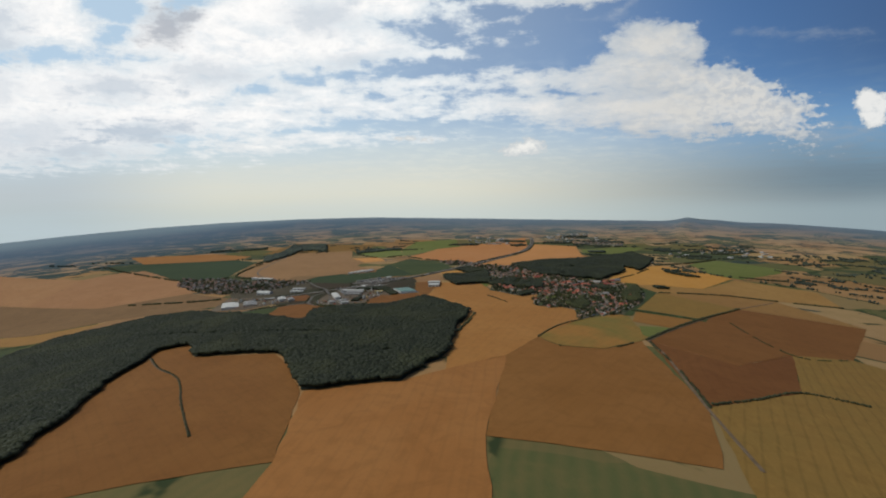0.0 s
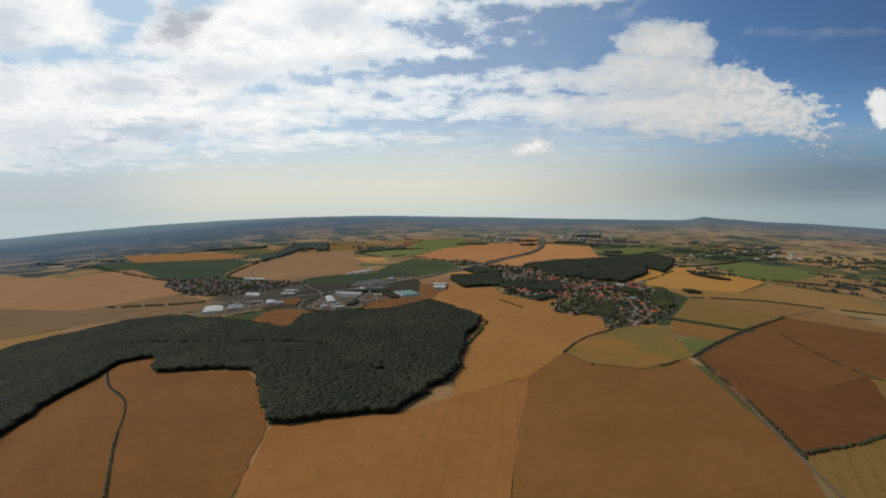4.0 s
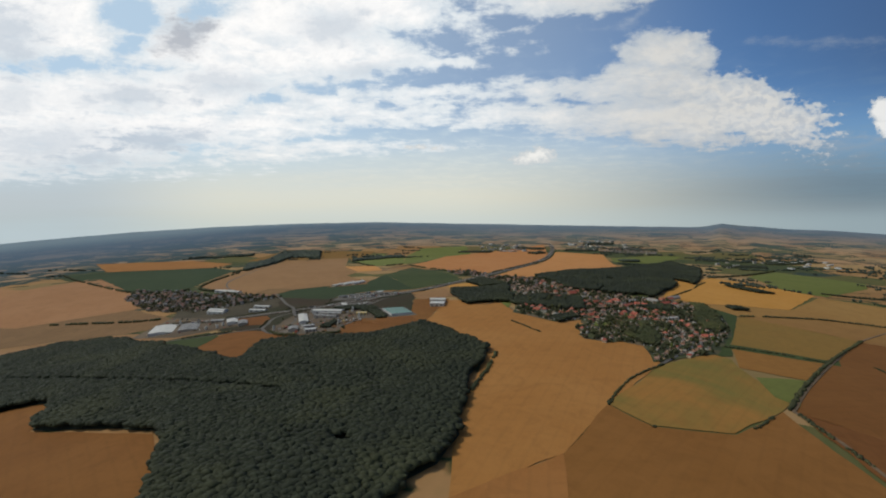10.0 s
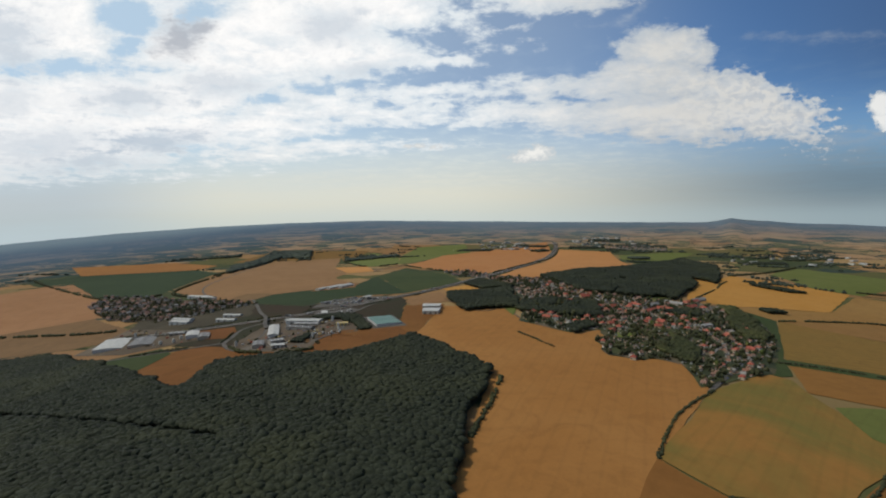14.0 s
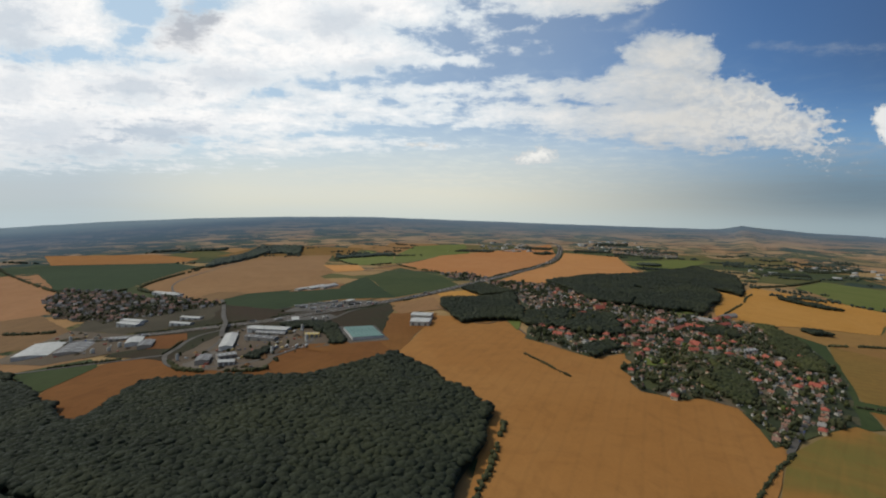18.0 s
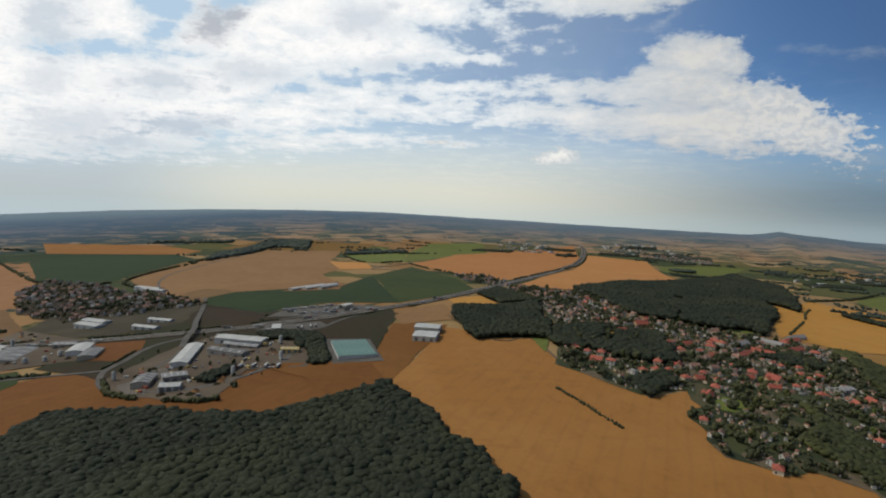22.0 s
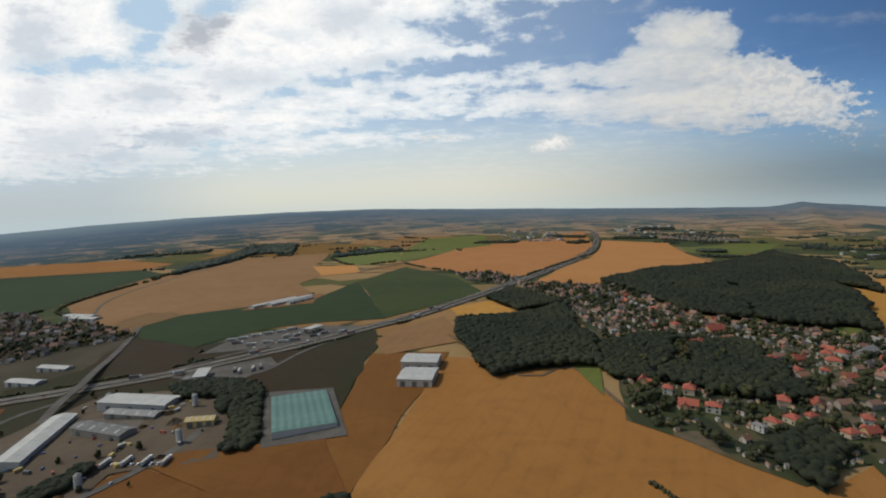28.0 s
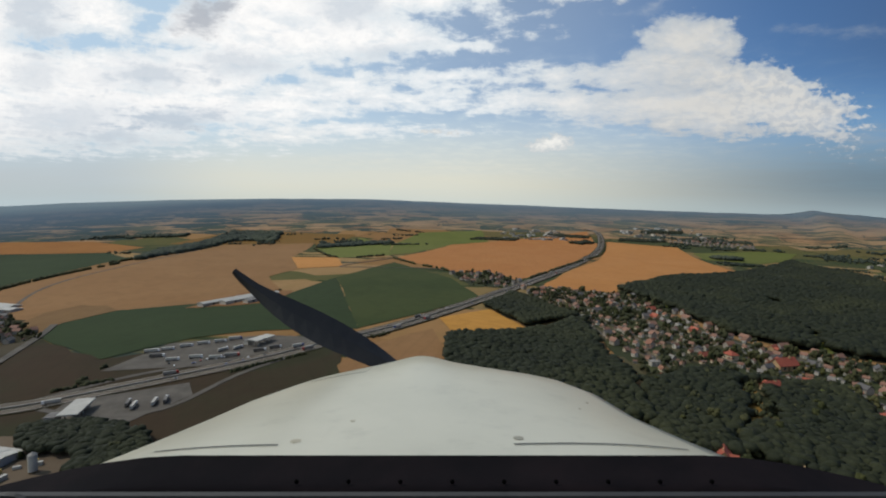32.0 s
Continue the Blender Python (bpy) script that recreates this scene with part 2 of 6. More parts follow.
sun_data = bpy.data.lights.new("sun", "SUN")
sun_data.energy, sun_data.angle, sun_data.color = 2.4, radians(0.6), (1.0, 0.93, 0.82)
sun = new("sun", sun_data)
sun.matrix_world = look((0, 0, 0), (-math.sin(radians(SUN_AZ)) * math.cos(radians(SUN_EL)), -math.cos(radians(SUN_AZ)) * math.cos(radians(SUN_EL)), -math.sin(radians(SUN_EL))))

# ---- materials ----
def shader(name, colour, rough=0.9, bump=None, metal=0.0, spec=0.3):
    """A material from a function that gives colour (and relief height) in a Net."""
    m = bpy.data.materials.new(name)
    m.use_nodes = True
    g = Net(m.node_tree)
    p = g.tree.nodes.new("ShaderNodeBsdfPrincipled")
    made = colour(g) if callable(colour) else (*colour, 1)
    height = None
    if isinstance(made, tuple) and len(made) == 2:
        made, height = made
    g.put(made, p.inputs["Base Color"])
    p.inputs["Roughness"].default_value = rough
    p.inputs["Metallic"].default_value = metal
    p.inputs["Specular IOR Level"].default_value = spec
    if height is not None:
        b = g.tree.nodes.new("ShaderNodeBump")
        b.inputs["Strength"].default_value, b.inputs["Distance"].default_value = 0.6, bump or 0.3
        g.put(height, b.inputs["Height"])
        g.put(b.outputs[0], p.inputs["Normal"])
    out = g.tree.nodes.new("ShaderNodeOutputMaterial")
    g.put(p.outputs[0], out.inputs[0])
    return m


def place(g):
    return g.node("ShaderNodeNewGeometry")


def chance(g):
    return g.node("ShaderNodeObjectInfo", out="Random")


def crop(name, base, other, rows=0.15, patch=0.5):
    """Farmland: broad patches, fine mottling, and the tramlines of the tractor."""
    def colour(g):
        p = place(g)
        r = chance(g)
        turn = g.tree.nodes.new("ShaderNodeVectorRotate")
        turn.rotation_type = "Z_AXIS"
        g.put(p, turn.inputs["Vector"])
        g.put(g.math("MULTIPLY", r, 6.28), turn.inputs["Angle"])
        lanes = g.node("ShaderNodeTexWave", {"Vector": turn.outputs[0], "Scale": 0.021, "Distortion": 1.2, "Detail": 2.0, "Detail Scale": 0.6})
        q = g.vec("ADD", g.vec("MULTIPLY", turn.outputs[0], (1.0, 1.0, 0.3)), (17.0, 41.0, 13.0))
        wide = g.noise(q, 0.006, 4, 0.6, 0.8)
        mid = g.noise(q, 0.027, 5, 0.65, 1.6)
        fine = g.noise(q, 0.35, 4, 0.7, 0.6)
        c = g.mix(g.math("MULTIPLY", g.rng(wide, 0.36, 0.66), patch), base, other)
        c = g.mix(g.math("MULTIPLY", g.rng(mid, 0.42, 0.72), 0.35), c, tuple(0.62 * v for v in base))
        c = g.mix(g.math("MULTIPLY", g.rng(lanes, 0.80, 1.0), rows), c, tuple(0.55 * v for v in other))
        streak = g.noise(g.vec("MULTIPLY", turn.outputs[0], (0.12, 0.008, 1.0)), 1.0, 3, 0.5, 0.9)
        c = g.mix(g.math("MULTIPLY", g.rng(streak, 0.45, 0.75), rows * 1.1), c, tuple(min(1, 1.3 * v) for v in base))
        tint = g.node("ShaderNodeHueSaturation", {"Hue": g.math("MULTIPLY_ADD", r, 0.008, 0.496), "Saturation": 1.0, "Value": g.math("MULTIPLY_ADD", r, 0.22, 0.89), "Fac": 1.0, "Color": c})
        return g.mix(g.math("MULTIPLY", g.rng(fine, 0.45, 0.75), 0.22), tint, tuple(0.6 * v for v in base))
    return shader(name, colour, 0.95, spec=0.1)


STUBBLE = crop("stubble", (0.272, 0.119, 0.031), (0.318, 0.151, 0.045))
# stubble with the haze brightening of far fields in its colour; also pale sand
STUBBLE_PALE_HAZED = crop("pale_hazed_stubble", (0.39, 0.172, 0.052), (0.43, 0.205, 0.070), 0.1)
RUST = crop("ripe_red_soil_crop", (0.142, 0.057, 0.015), (0.182, 0.078, 0.021))
WHEAT = crop("pale_wheat", (0.215, 0.114, 0.048), (0.250, 0.140, 0.062))
GOLD = crop("golden_crop", (0.41, 0.198, 0.038), (0.45, 0.232, 0.056))
TURNING = crop("half_ripe_crop", (0.285, 0.140, 0.033), (0.150, 0.125, 0.030), 0.10, 0.95)
OLIVE = crop("olive_crop", (0.192, 0.106, 0.026), (0.165, 0.105, 0.027), 0.3)
MEADOW = crop("green_meadow", (0.108, 0.122, 0.028), (0.140, 0.142, 0.040))
BEET = crop("dark_green_crop", (0.027, 0.041, 0.016), (0.036, 0.050, 0.020), 0.15)
SCRUB = crop("dry_scrub", (0.041, 0.027, 0.015), (0.028, 0.032, 0.014), 0.1, 0.95)
GRASS = crop("dark_grass", (0.038, 0.053, 0.017), (0.062, 0.073, 0.024))
DRY = crop("dry_tan_crop", (0.140, 0.078, 0.034), (0.175, 0.100, 0.045), 0.1)
OCHRE = crop("ochre_stubble", (0.235, 0.122, 0.036), (0.265, 0.150, 0.048), 0.12)
UMBER = crop("umber_stubble", (0.200, 0.090, 0.021), (0.240, 0.112, 0.030), 0.12)
PEACH = crop("pale_peach_stubble", (0.275, 0.138, 0.057), (0.315, 0.165, 0.074), 0.1)
ROUGH = crop("rough_grass", (0.044, 0.036, 0.022), (0.070, 0.055, 0.035), 0.1, 0.8)
YARD = crop("yard_gravel", (0.082, 0.060, 0.040), (0.135, 0.102, 0.070), 0.05, 0.8)


def mottled(a, b, scale, bump=True):
    def colour(g):
        p = place(g)
        n = g.noise(p, scale, 5, 0.65)
        f = g.noise(p, scale * 7, 4, 0.7)
        c = g.mix(g.rng(n, 0.35, 0.68), a, b)
        c = g.mix(g.math("MULTIPLY", g.rng(f, 0.5, 0.8), 0.4), c, tuple(0.6 * v for v in a))
        return (c, f) if bump else c
    return colour


OLD_ASPHALT = shader("worn_asphalt", mottled((0.068, 0.059, 0.048), (0.105, 0.092, 0.075), 0.05), 0.92)
CONCRETE_ROAD = shader("pale_concrete_road", mottled((0.090, 0.072, 0.053), (0.122, 0.100, 0.076), 0.04), 0.9)
DIRT = shader("dirt_track", mottled((0.085, 0.056, 0.030), (0.135, 0.092, 0.052), 0.1), 0.95)
PAINT_LINE = shader("road_paint", mottled((0.34, 0.32, 0.28), (0.44, 0.42, 0.37), 0.5), 0.7)
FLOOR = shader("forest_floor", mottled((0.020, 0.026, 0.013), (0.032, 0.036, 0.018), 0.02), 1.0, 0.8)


def gardens(g):
    """Garden plots: lawns, beds, dry grass and bare soil, in small uneven parcels."""
    p = place(g)
    q = g.vec("ADD", p, g.vec("MULTIPLY", g.noise(p, 0.03, 2, 0.5, out=1), (12.0, 12.0, 0.0)))
    cell = g.node("ShaderNodeTexVoronoi", {"Vector": g.vec("MULTIPLY", q, (0.055, 0.034, 0.0)), "Scale": 1.0, "Randomness": 0.8}, out=1, metric="CHEBYCHEV")
    sep = g.tree.nodes.new("ShaderNodeSeparateColor")
    g.put(cell, sep.inputs[0])
    c = g.ramp(sep.outputs[0], [(0.0, (0.026, 0.031, 0.009)), (0.3, (0.050, 0.054, 0.015)), (0.5, (0.020, 0.024, 0.008)), (0.66, (0.072, 0.058, 0.024)), (0.8, (0.034, 0.040, 0.011)), (0.93, (0.11, 0.08, 0.045))], "CONSTANT")
    c = g.mix(g.math("MULTIPLY", g.rng(g.noise(p, 0.18, 5, 0.7), 0.42, 0.7), 0.6), c, (0.028, 0.036, 0.012))
    return c, g.noise(p, 0.9, 4, 0.7)


LAWN = shader("garden_plots", gardens, 0.95)
BARK = shader("bark", mottled((0.05, 0.035, 0.022), (0.09, 0.065, 0.045), 1.5), 0.95)


def leafy(name, a, b, scale=0.35):
    def colour(g):
        p = place(g)
        isl = g.node("ShaderNodeNewGeometry", out="Random Per Island")
        r = chance(g)
        n = g.noise(p, scale, 4, 0.7)
        c = g.mix(g.math("FRACT", g.math("ADD", isl, r)), a, b)
        c = g.mix(g.math("MULTIPLY", g.rng(n, 0.4, 0.7), 0.55), c, tuple(0.5 * v for v in a))
        c = g.mix(g.math("MULTIPLY", g.rng(g.noise(p, 0.009, 3, 0.55), 0.46, 0.66), 0.6), c, (b[0] * 1.45, b[1] * 1.35, b[2] * 1.1))
        return c, g.noise(p, 2.2, 4, 0.75)
    return shader(name, colour, 0.85, 0.5, spec=0.15)


LEAF = leafy("broadleaf_foliage", (0.032, 0.037, 0.013), (0.050, 0.053, 0.019))
LEAF_WOOD = leafy("forest_canopy", (0.020, 0.024, 0.013), (0.026, 0.030, 0.016), 0.05)
# foliage for distant trees, with the haze put into a paler, bluer green
LEAF_HAZED = leafy("haze_tinted_foliage", (0.036, 0.046, 0.034), (0.050, 0.060, 0.044), 0.05)
LEAF_LIGHT = leafy("pale_green_foliage", (0.07, 0.088, 0.02), (0.105, 0.115, 0.03))
LEAF_HEDGE = leafy("hedge_foliage", (0.034, 0.038, 0.018), (0.055, 0.056, 0.025))


def tiled(name, a, b):
    def colour(g):
        p = g.node("ShaderNodeTexCoord", out=3)
        r = chance(g)
        n = g.noise(p, 0.55, 4, 0.65)
        f = g.noise(p, 5.0, 3, 0.7)
        c = g.mix(g.math("ADD", g.math("MULTIPLY", r, 0.6), g.math("MULTIPLY", g.rng(n, 0.35, 0.7), 0.4)), a, b)
        c = g.mix(g.math("MULTIPLY", g.rng(f, 0.5, 0.8), 0.35), c, tuple(0.55 * v for v in a))
        lines = g.node("ShaderNodeTexWave", {"Vector": p, "Scale": 1.1, "Distortion": 0.2})
        return c, lines
    return shader(name, colour, 0.8, 0.06)


ROOFS = [
    tiled("orange_clay_tiles", (0.20, 0.092, 0.056), (0.28, 0.130, 0.082)),
    tiled("red_clay_tiles", (0.26, 0.062, 0.038), (0.35, 0.098, 0.057)),
    tiled("brown_clay_tiles", (0.17, 0.088, 0.058), (0.25, 0.135, 0.095)),
    tiled("grey_fibre_tiles", (0.17, 0.155, 0.138), (0.26, 0.24, 0.215)),
    tiled("dark_slate_tiles", (0.07, 0.066, 0.064), (0.12, 0.11, 0.105)),
]


def plaster(name, a, b):
    def colour(g):
        p = g.node("ShaderNodeTexCoord", out=3)
        n = g.noise(p, 0.5, 5, 0.65)
        streak = g.noise(g.vec("MULTIPLY", p, (2.5, 2.5, 0.3)), 1.0, 3, 0.6)
        c = g.mix(g.math("MULTIPLY_ADD", chance(g), 0.6, g.math("MULTIPLY", g.rng(n, 0.4, 0.7), 0.4)), a, b)
        return g.mix(g.math("MULTIPLY", g.rng(streak, 0.5, 0.8), 0.25), c, tuple(0.6 * v for v in a))
    return shader(name, colour, 0.9)


WALLS = [
    plaster("white_plaster", (0.36, 0.33, 0.275), (0.52, 0.485, 0.41)),
    plaster("cream_plaster", (0.40, 0.32, 0.21), (0.50, 0.42, 0.30)),
    plaster("grey_plaster", (0.23, 0.20, 0.165), (0.34, 0.30, 0.25)),
    plaster("ochre_plaster", (0.36, 0.235, 0.12), (0.46, 0.32, 0.18)),
]
GLASS = shader("window_glass", (0.03, 0.04, 0.05), 0.08, spec=0.6)
WOOD = shader("brown_door_wood", mottled((0.13, 0.07, 0.035), (0.2, 0.11, 0.06), 1.0), 0.7)


def sheet_metal(name, a, b, rib=1.2):
    def colour(g):
        p = g.node("ShaderNodeTexCoord", out=3)
        n = g.noise(p, 0.12, 5, 0.65)
        w = g.node("ShaderNodeTexWave", {"Vector": p, "Scale": rib})
        c = g.mix(g.rng(n, 0.35, 0.7), a, b)
        c = g.mix(g.math("MULTIPLY", w, 0.15), c, tuple(0.6 * v for v in a))
        return c, w
    return shader(name, colour, 0.55, 0.05)


METAL_WHITE = sheet_metal("pale_sheet_roof", (0.37, 0.355, 0.315), (0.47, 0.45, 0.40))
METAL_GREY = sheet_metal("grey_sheet_roof", (0.19, 0.18, 0.162), (0.27, 0.255, 0.23))
METAL_DARK = sheet_metal("dark_sheet_roof", (0.10, 0.092, 0.083), (0.16, 0.146, 0.13))
METAL_TEAL = sheet_metal("pale_teal_roof", (0.070, 0.145, 0.118), (0.105, 0.190, 0.155))
METAL_WALL = sheet_metal("panel_wall", (0.36, 0.35, 0.33), (0.46, 0.45, 0.43))
METAL_YELLOW = sheet_metal("ochre_panel", (0.42, 0.30, 0.09), (0.5, 0.37, 0.14))
RUBBER = shader("black_rubber", mottled((0.012, 0.012, 0.012), (0.02, 0.02, 0.02), 3.0), 0.8)
CAR_PAINTS = [shader(n, c, 0.3, spec=0.5) for n, c in (("white_car_paint", (0.7, 0.7, 0.7)), ("silver_car_paint", (0.35, 0.36, 0.37)), ("dark_car_paint", (0.03, 0.03, 0.035)), ("red_car_paint", (0.35, 0.03, 0.02)), ("blue_car_paint", (0.04, 0.08, 0.25)))]


def farmland(name, size, far):
    """Patchwork of fields, woods and hedges on the land sheet; far: the pale distance, with aerial haze mixed into its
    colour.
    """
    def colour(g):
        p = place(g)
        drift = g.vec("SCALE", g.noise(p, 0.0016, 2, 0.5, out=1))
        drift.node.inputs[3].default_value = 60.0 if far else 240.0
        turn = g.tree.nodes.new("ShaderNodeVectorRotate")
        turn.rotation_type = "Z_AXIS"
        g.put(g.vec("ADD", p, drift), turn.inputs["Vector"])
        turn.inputs["Angle"].default_value = 0.30
        q = g.vec("MULTIPLY", turn.outputs[0], (1 / size, 1 / (size * 0.55), 0.0))
        if far:
            s = g.tree.nodes.new("ShaderNodeSeparateXYZ")
            g.put(g.vec("ADD", p, drift), s.inputs[0])
            ring = g.node("ShaderNodeVectorMath", [g.vec("SUBTRACT", p, (0.0, 400.0, 0.0))], out=1, operation="LENGTH")
            k = g.tree.nodes.new("ShaderNodeCombineXYZ")
            g.put(g.math("MULTIPLY", g.math("ARCTAN2", s.outputs[0], s.outputs[1]), 3300 / 150), k.inputs[0])
            g.put(g.math("DIVIDE", ring, 120.0), k.inputs[1])
            q = k.outputs[0]
        cell = g.node("ShaderNodeTexVoronoi", {"Vector": q, "Scale": 1.0, "Randomness": 0.9}, out=1, metric="CHEBYCHEV")
        edge = g.node("ShaderNodeTexVoronoi", {"Vector": q, "Scale": 1.0, "Randomness": 0.9}, out=0, feature="DISTANCE_TO_EDGE")
        sep = g.tree.nodes.new("ShaderNodeSeparateColor")
        g.put(cell, sep.inputs[0])
        c = g.ramp(sep.outputs[0], [(0.0, (0.264, 0.148, 0.062)), (0.20, (0.224, 0.120, 0.048)), (0.33, (0.076, 0.080, 0.029)), (0.46, (0.280, 0.180, 0.080)), (0.58, (0.036, 0.053, 0.024)), (0.70, (0.192, 0.132, 0.056)), (0.82, (0.104, 0.088, 0.034)), (0.93, (0.272, 0.168, 0.076))], "CONSTANT")
        lanes = g.node("ShaderNodeTexWave", {"Vector": g.vec("MULTIPLY", turn.outputs[0], (1.0, 0.1, 0.0)), "Scale": 0.02, "Distortion": 2.0})
        c = g.mix(g.math("MULTIPLY", lanes, 0.12), c, (0.2, 0.12, 0.05))
        c = g.mix(g.math("MULTIPLY", g.rng(g.noise(p, 0.02, 5, 0.65), 0.42, 0.72), 0.3), c, (0.16, 0.11, 0.04))
        hedge = g.rng(edge, 0.034, 0.012)
        hedge = g.math("MULTIPLY", hedge, g.rng(g.noise(p, 0.012, 3, 0.6), 0.45, 0.54))
        c = g.mix(hedge, c, (0.03, 0.04, 0.016))
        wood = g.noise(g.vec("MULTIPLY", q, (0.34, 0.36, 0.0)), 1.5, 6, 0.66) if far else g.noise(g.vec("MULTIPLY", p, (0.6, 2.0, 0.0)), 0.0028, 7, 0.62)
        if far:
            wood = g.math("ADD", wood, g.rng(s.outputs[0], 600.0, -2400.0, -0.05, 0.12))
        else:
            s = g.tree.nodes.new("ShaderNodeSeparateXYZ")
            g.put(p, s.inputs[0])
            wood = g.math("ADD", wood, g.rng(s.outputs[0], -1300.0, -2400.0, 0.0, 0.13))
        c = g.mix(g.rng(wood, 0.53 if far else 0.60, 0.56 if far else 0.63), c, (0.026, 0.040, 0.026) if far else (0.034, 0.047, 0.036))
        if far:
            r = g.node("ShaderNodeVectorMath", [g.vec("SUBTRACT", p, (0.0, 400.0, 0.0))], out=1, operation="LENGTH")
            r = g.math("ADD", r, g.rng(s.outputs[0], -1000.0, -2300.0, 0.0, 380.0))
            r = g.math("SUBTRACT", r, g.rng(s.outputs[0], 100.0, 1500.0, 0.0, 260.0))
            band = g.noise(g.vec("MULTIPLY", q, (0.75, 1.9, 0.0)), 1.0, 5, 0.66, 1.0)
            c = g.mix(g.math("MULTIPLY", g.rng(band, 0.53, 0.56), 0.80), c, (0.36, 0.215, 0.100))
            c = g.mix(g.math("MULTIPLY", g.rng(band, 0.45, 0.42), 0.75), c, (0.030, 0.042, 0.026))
            # aerial haze painted into the base colour: bluer, then paler, with distance
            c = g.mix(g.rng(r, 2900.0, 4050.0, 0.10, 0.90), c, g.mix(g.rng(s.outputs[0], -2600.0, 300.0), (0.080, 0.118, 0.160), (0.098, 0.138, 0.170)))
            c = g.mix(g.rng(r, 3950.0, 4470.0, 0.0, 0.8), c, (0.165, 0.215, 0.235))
        return c, g.noise(p, 0.2, 4, 0.7)
    return shader(name, colour, 0.95, 0.8, spec=0.05)


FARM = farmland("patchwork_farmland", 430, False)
DISTANCE = farmland("haze_tinted_distance", 240, True)

# ---- land ----
def land_height(x, y):
    u = min(abs(x) / 610.0, 8.0)
    w = u * u / (1 + 0.12 * u * u)
    h = 10 + 20 * math.tanh((y - 1098) / 488) + w * (-34.6 + 25.5 * math.tanh((y - 1708) / 610)) - 2.1 * x / 610
    r = math.hypot(x, y - 400)
    az = math.degrees(math.atan2(x, max(y - 400, 1)))
    s = min(max((r - 2500) / 1950, 0), 1)
    s = s * s * (3 - 2 * s)
    fall = 150 * (min(-10 - az, 56) / 36) ** 2 if az < -10 else 1.9 * (az + 10) + 22 * (max(az - 28, 0) / 10) ** 2
    ridge = 243 - fall + 4 * noise.noise((az * 0.16, 0, 3)) + 2.5 * noise.noise((az * 0.7, 0, 8)) + 34 * math.exp(-((az - 26.2) / 0.8) ** 2) + 16 * math.exp(-((az - 28.8) / 1.2) ** 2)
    return h * (1 - s) + ridge * s


def mesh_object(name, bm, mat):
    me = bpy.data.meshes.new(name)
    bm.to_mesh(me)
    bm.free()
    for m in (mat if isinstance(mat, list) else [mat]):
        me.materials.append(m)
    return new(name, me)


def part(name, bm, mat, parent, label=""):
    ob = mesh_object(name, bm, mat)
    ob.parent = parent
    return tagged(ob, label) if label else ob


def piece(name, mesh, parent, at=(0, 0, 0), turn=0.0):
    """One more object on a mesh that is already there."""
    ob = new(name, mesh)
    ob.parent = parent
    ob.location, ob.rotation_euler = at, (0, 0, turn)
    return ob


def arrays(name, verts, faces, mat, smooth=False):
    """A mesh of triangles from two number arrays."""
    me = bpy.data.meshes.new(name)
    v, f = np.asarray(verts, np.float32), np.asarray(faces, np.int32)
    me.vertices.add(len(v))
    me.vertices.foreach_set("co", v.ravel())
    me.loops.add(f.size)
    me.loops.foreach_set("vertex_index", f.ravel())
    me.polygons.add(len(f))
    me.polygons.foreach_set("loop_start", np.arange(0, f.size, f.shape[1], dtype=np.int32))
    me.polygons.foreach_set("use_smooth", np.full(len(f), smooth))
    me.update(calc_edges=True)
    me.materials.append(mat)
    return new(name, me)


def build_land():
    xs = np.unique(np.r_[np.arange(-4600, -1800, 130), np.arange(-1800, 1801, 50), np.arange(1800, 4601, 130)])
    ys = np.unique(np.r_[np.arange(-1600, 300, 150), np.arange(300, 3000, 50), np.arange(3000, 5400, 100)])
    verts = []
    for y in ys:
        for x in xs:
            r = math.hypot(x, y - 400)
            k = min(1.0, 4450 / max(r, 1))
            px, py = x * k, 400 + (y - 400) * k
            verts.append((px, py, land_height(px, py) - 0.3))
    n = len(xs)
    near, far = [], []
    for j in range(len(ys) - 1):
        for i in range(n - 1):
            q = (j * n + i, j * n + i + 1, (j + 1) * n + i + 1, (j + 1) * n + i)
            cx, cy = (verts[q[0]][0] + verts[q[2]][0]) / 2, (verts[q[0]][1] + verts[q[2]][1]) / 2
            (far if math.hypot(cx, cy - 400) > 3080 - 560 * min(max((-cx - 1200) / 900, 0), 1) + 160 * noise.noise((cx * 0.002, cy * 0.002, 1)) else near).append(q)
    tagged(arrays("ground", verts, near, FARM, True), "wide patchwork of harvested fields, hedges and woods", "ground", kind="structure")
    tagged(arrays("backdrop", verts, far, DISTANCE, True), "far farmland and low hills on the horizon, bluish haze painted in", "landscape", kind="structure")


build_land()


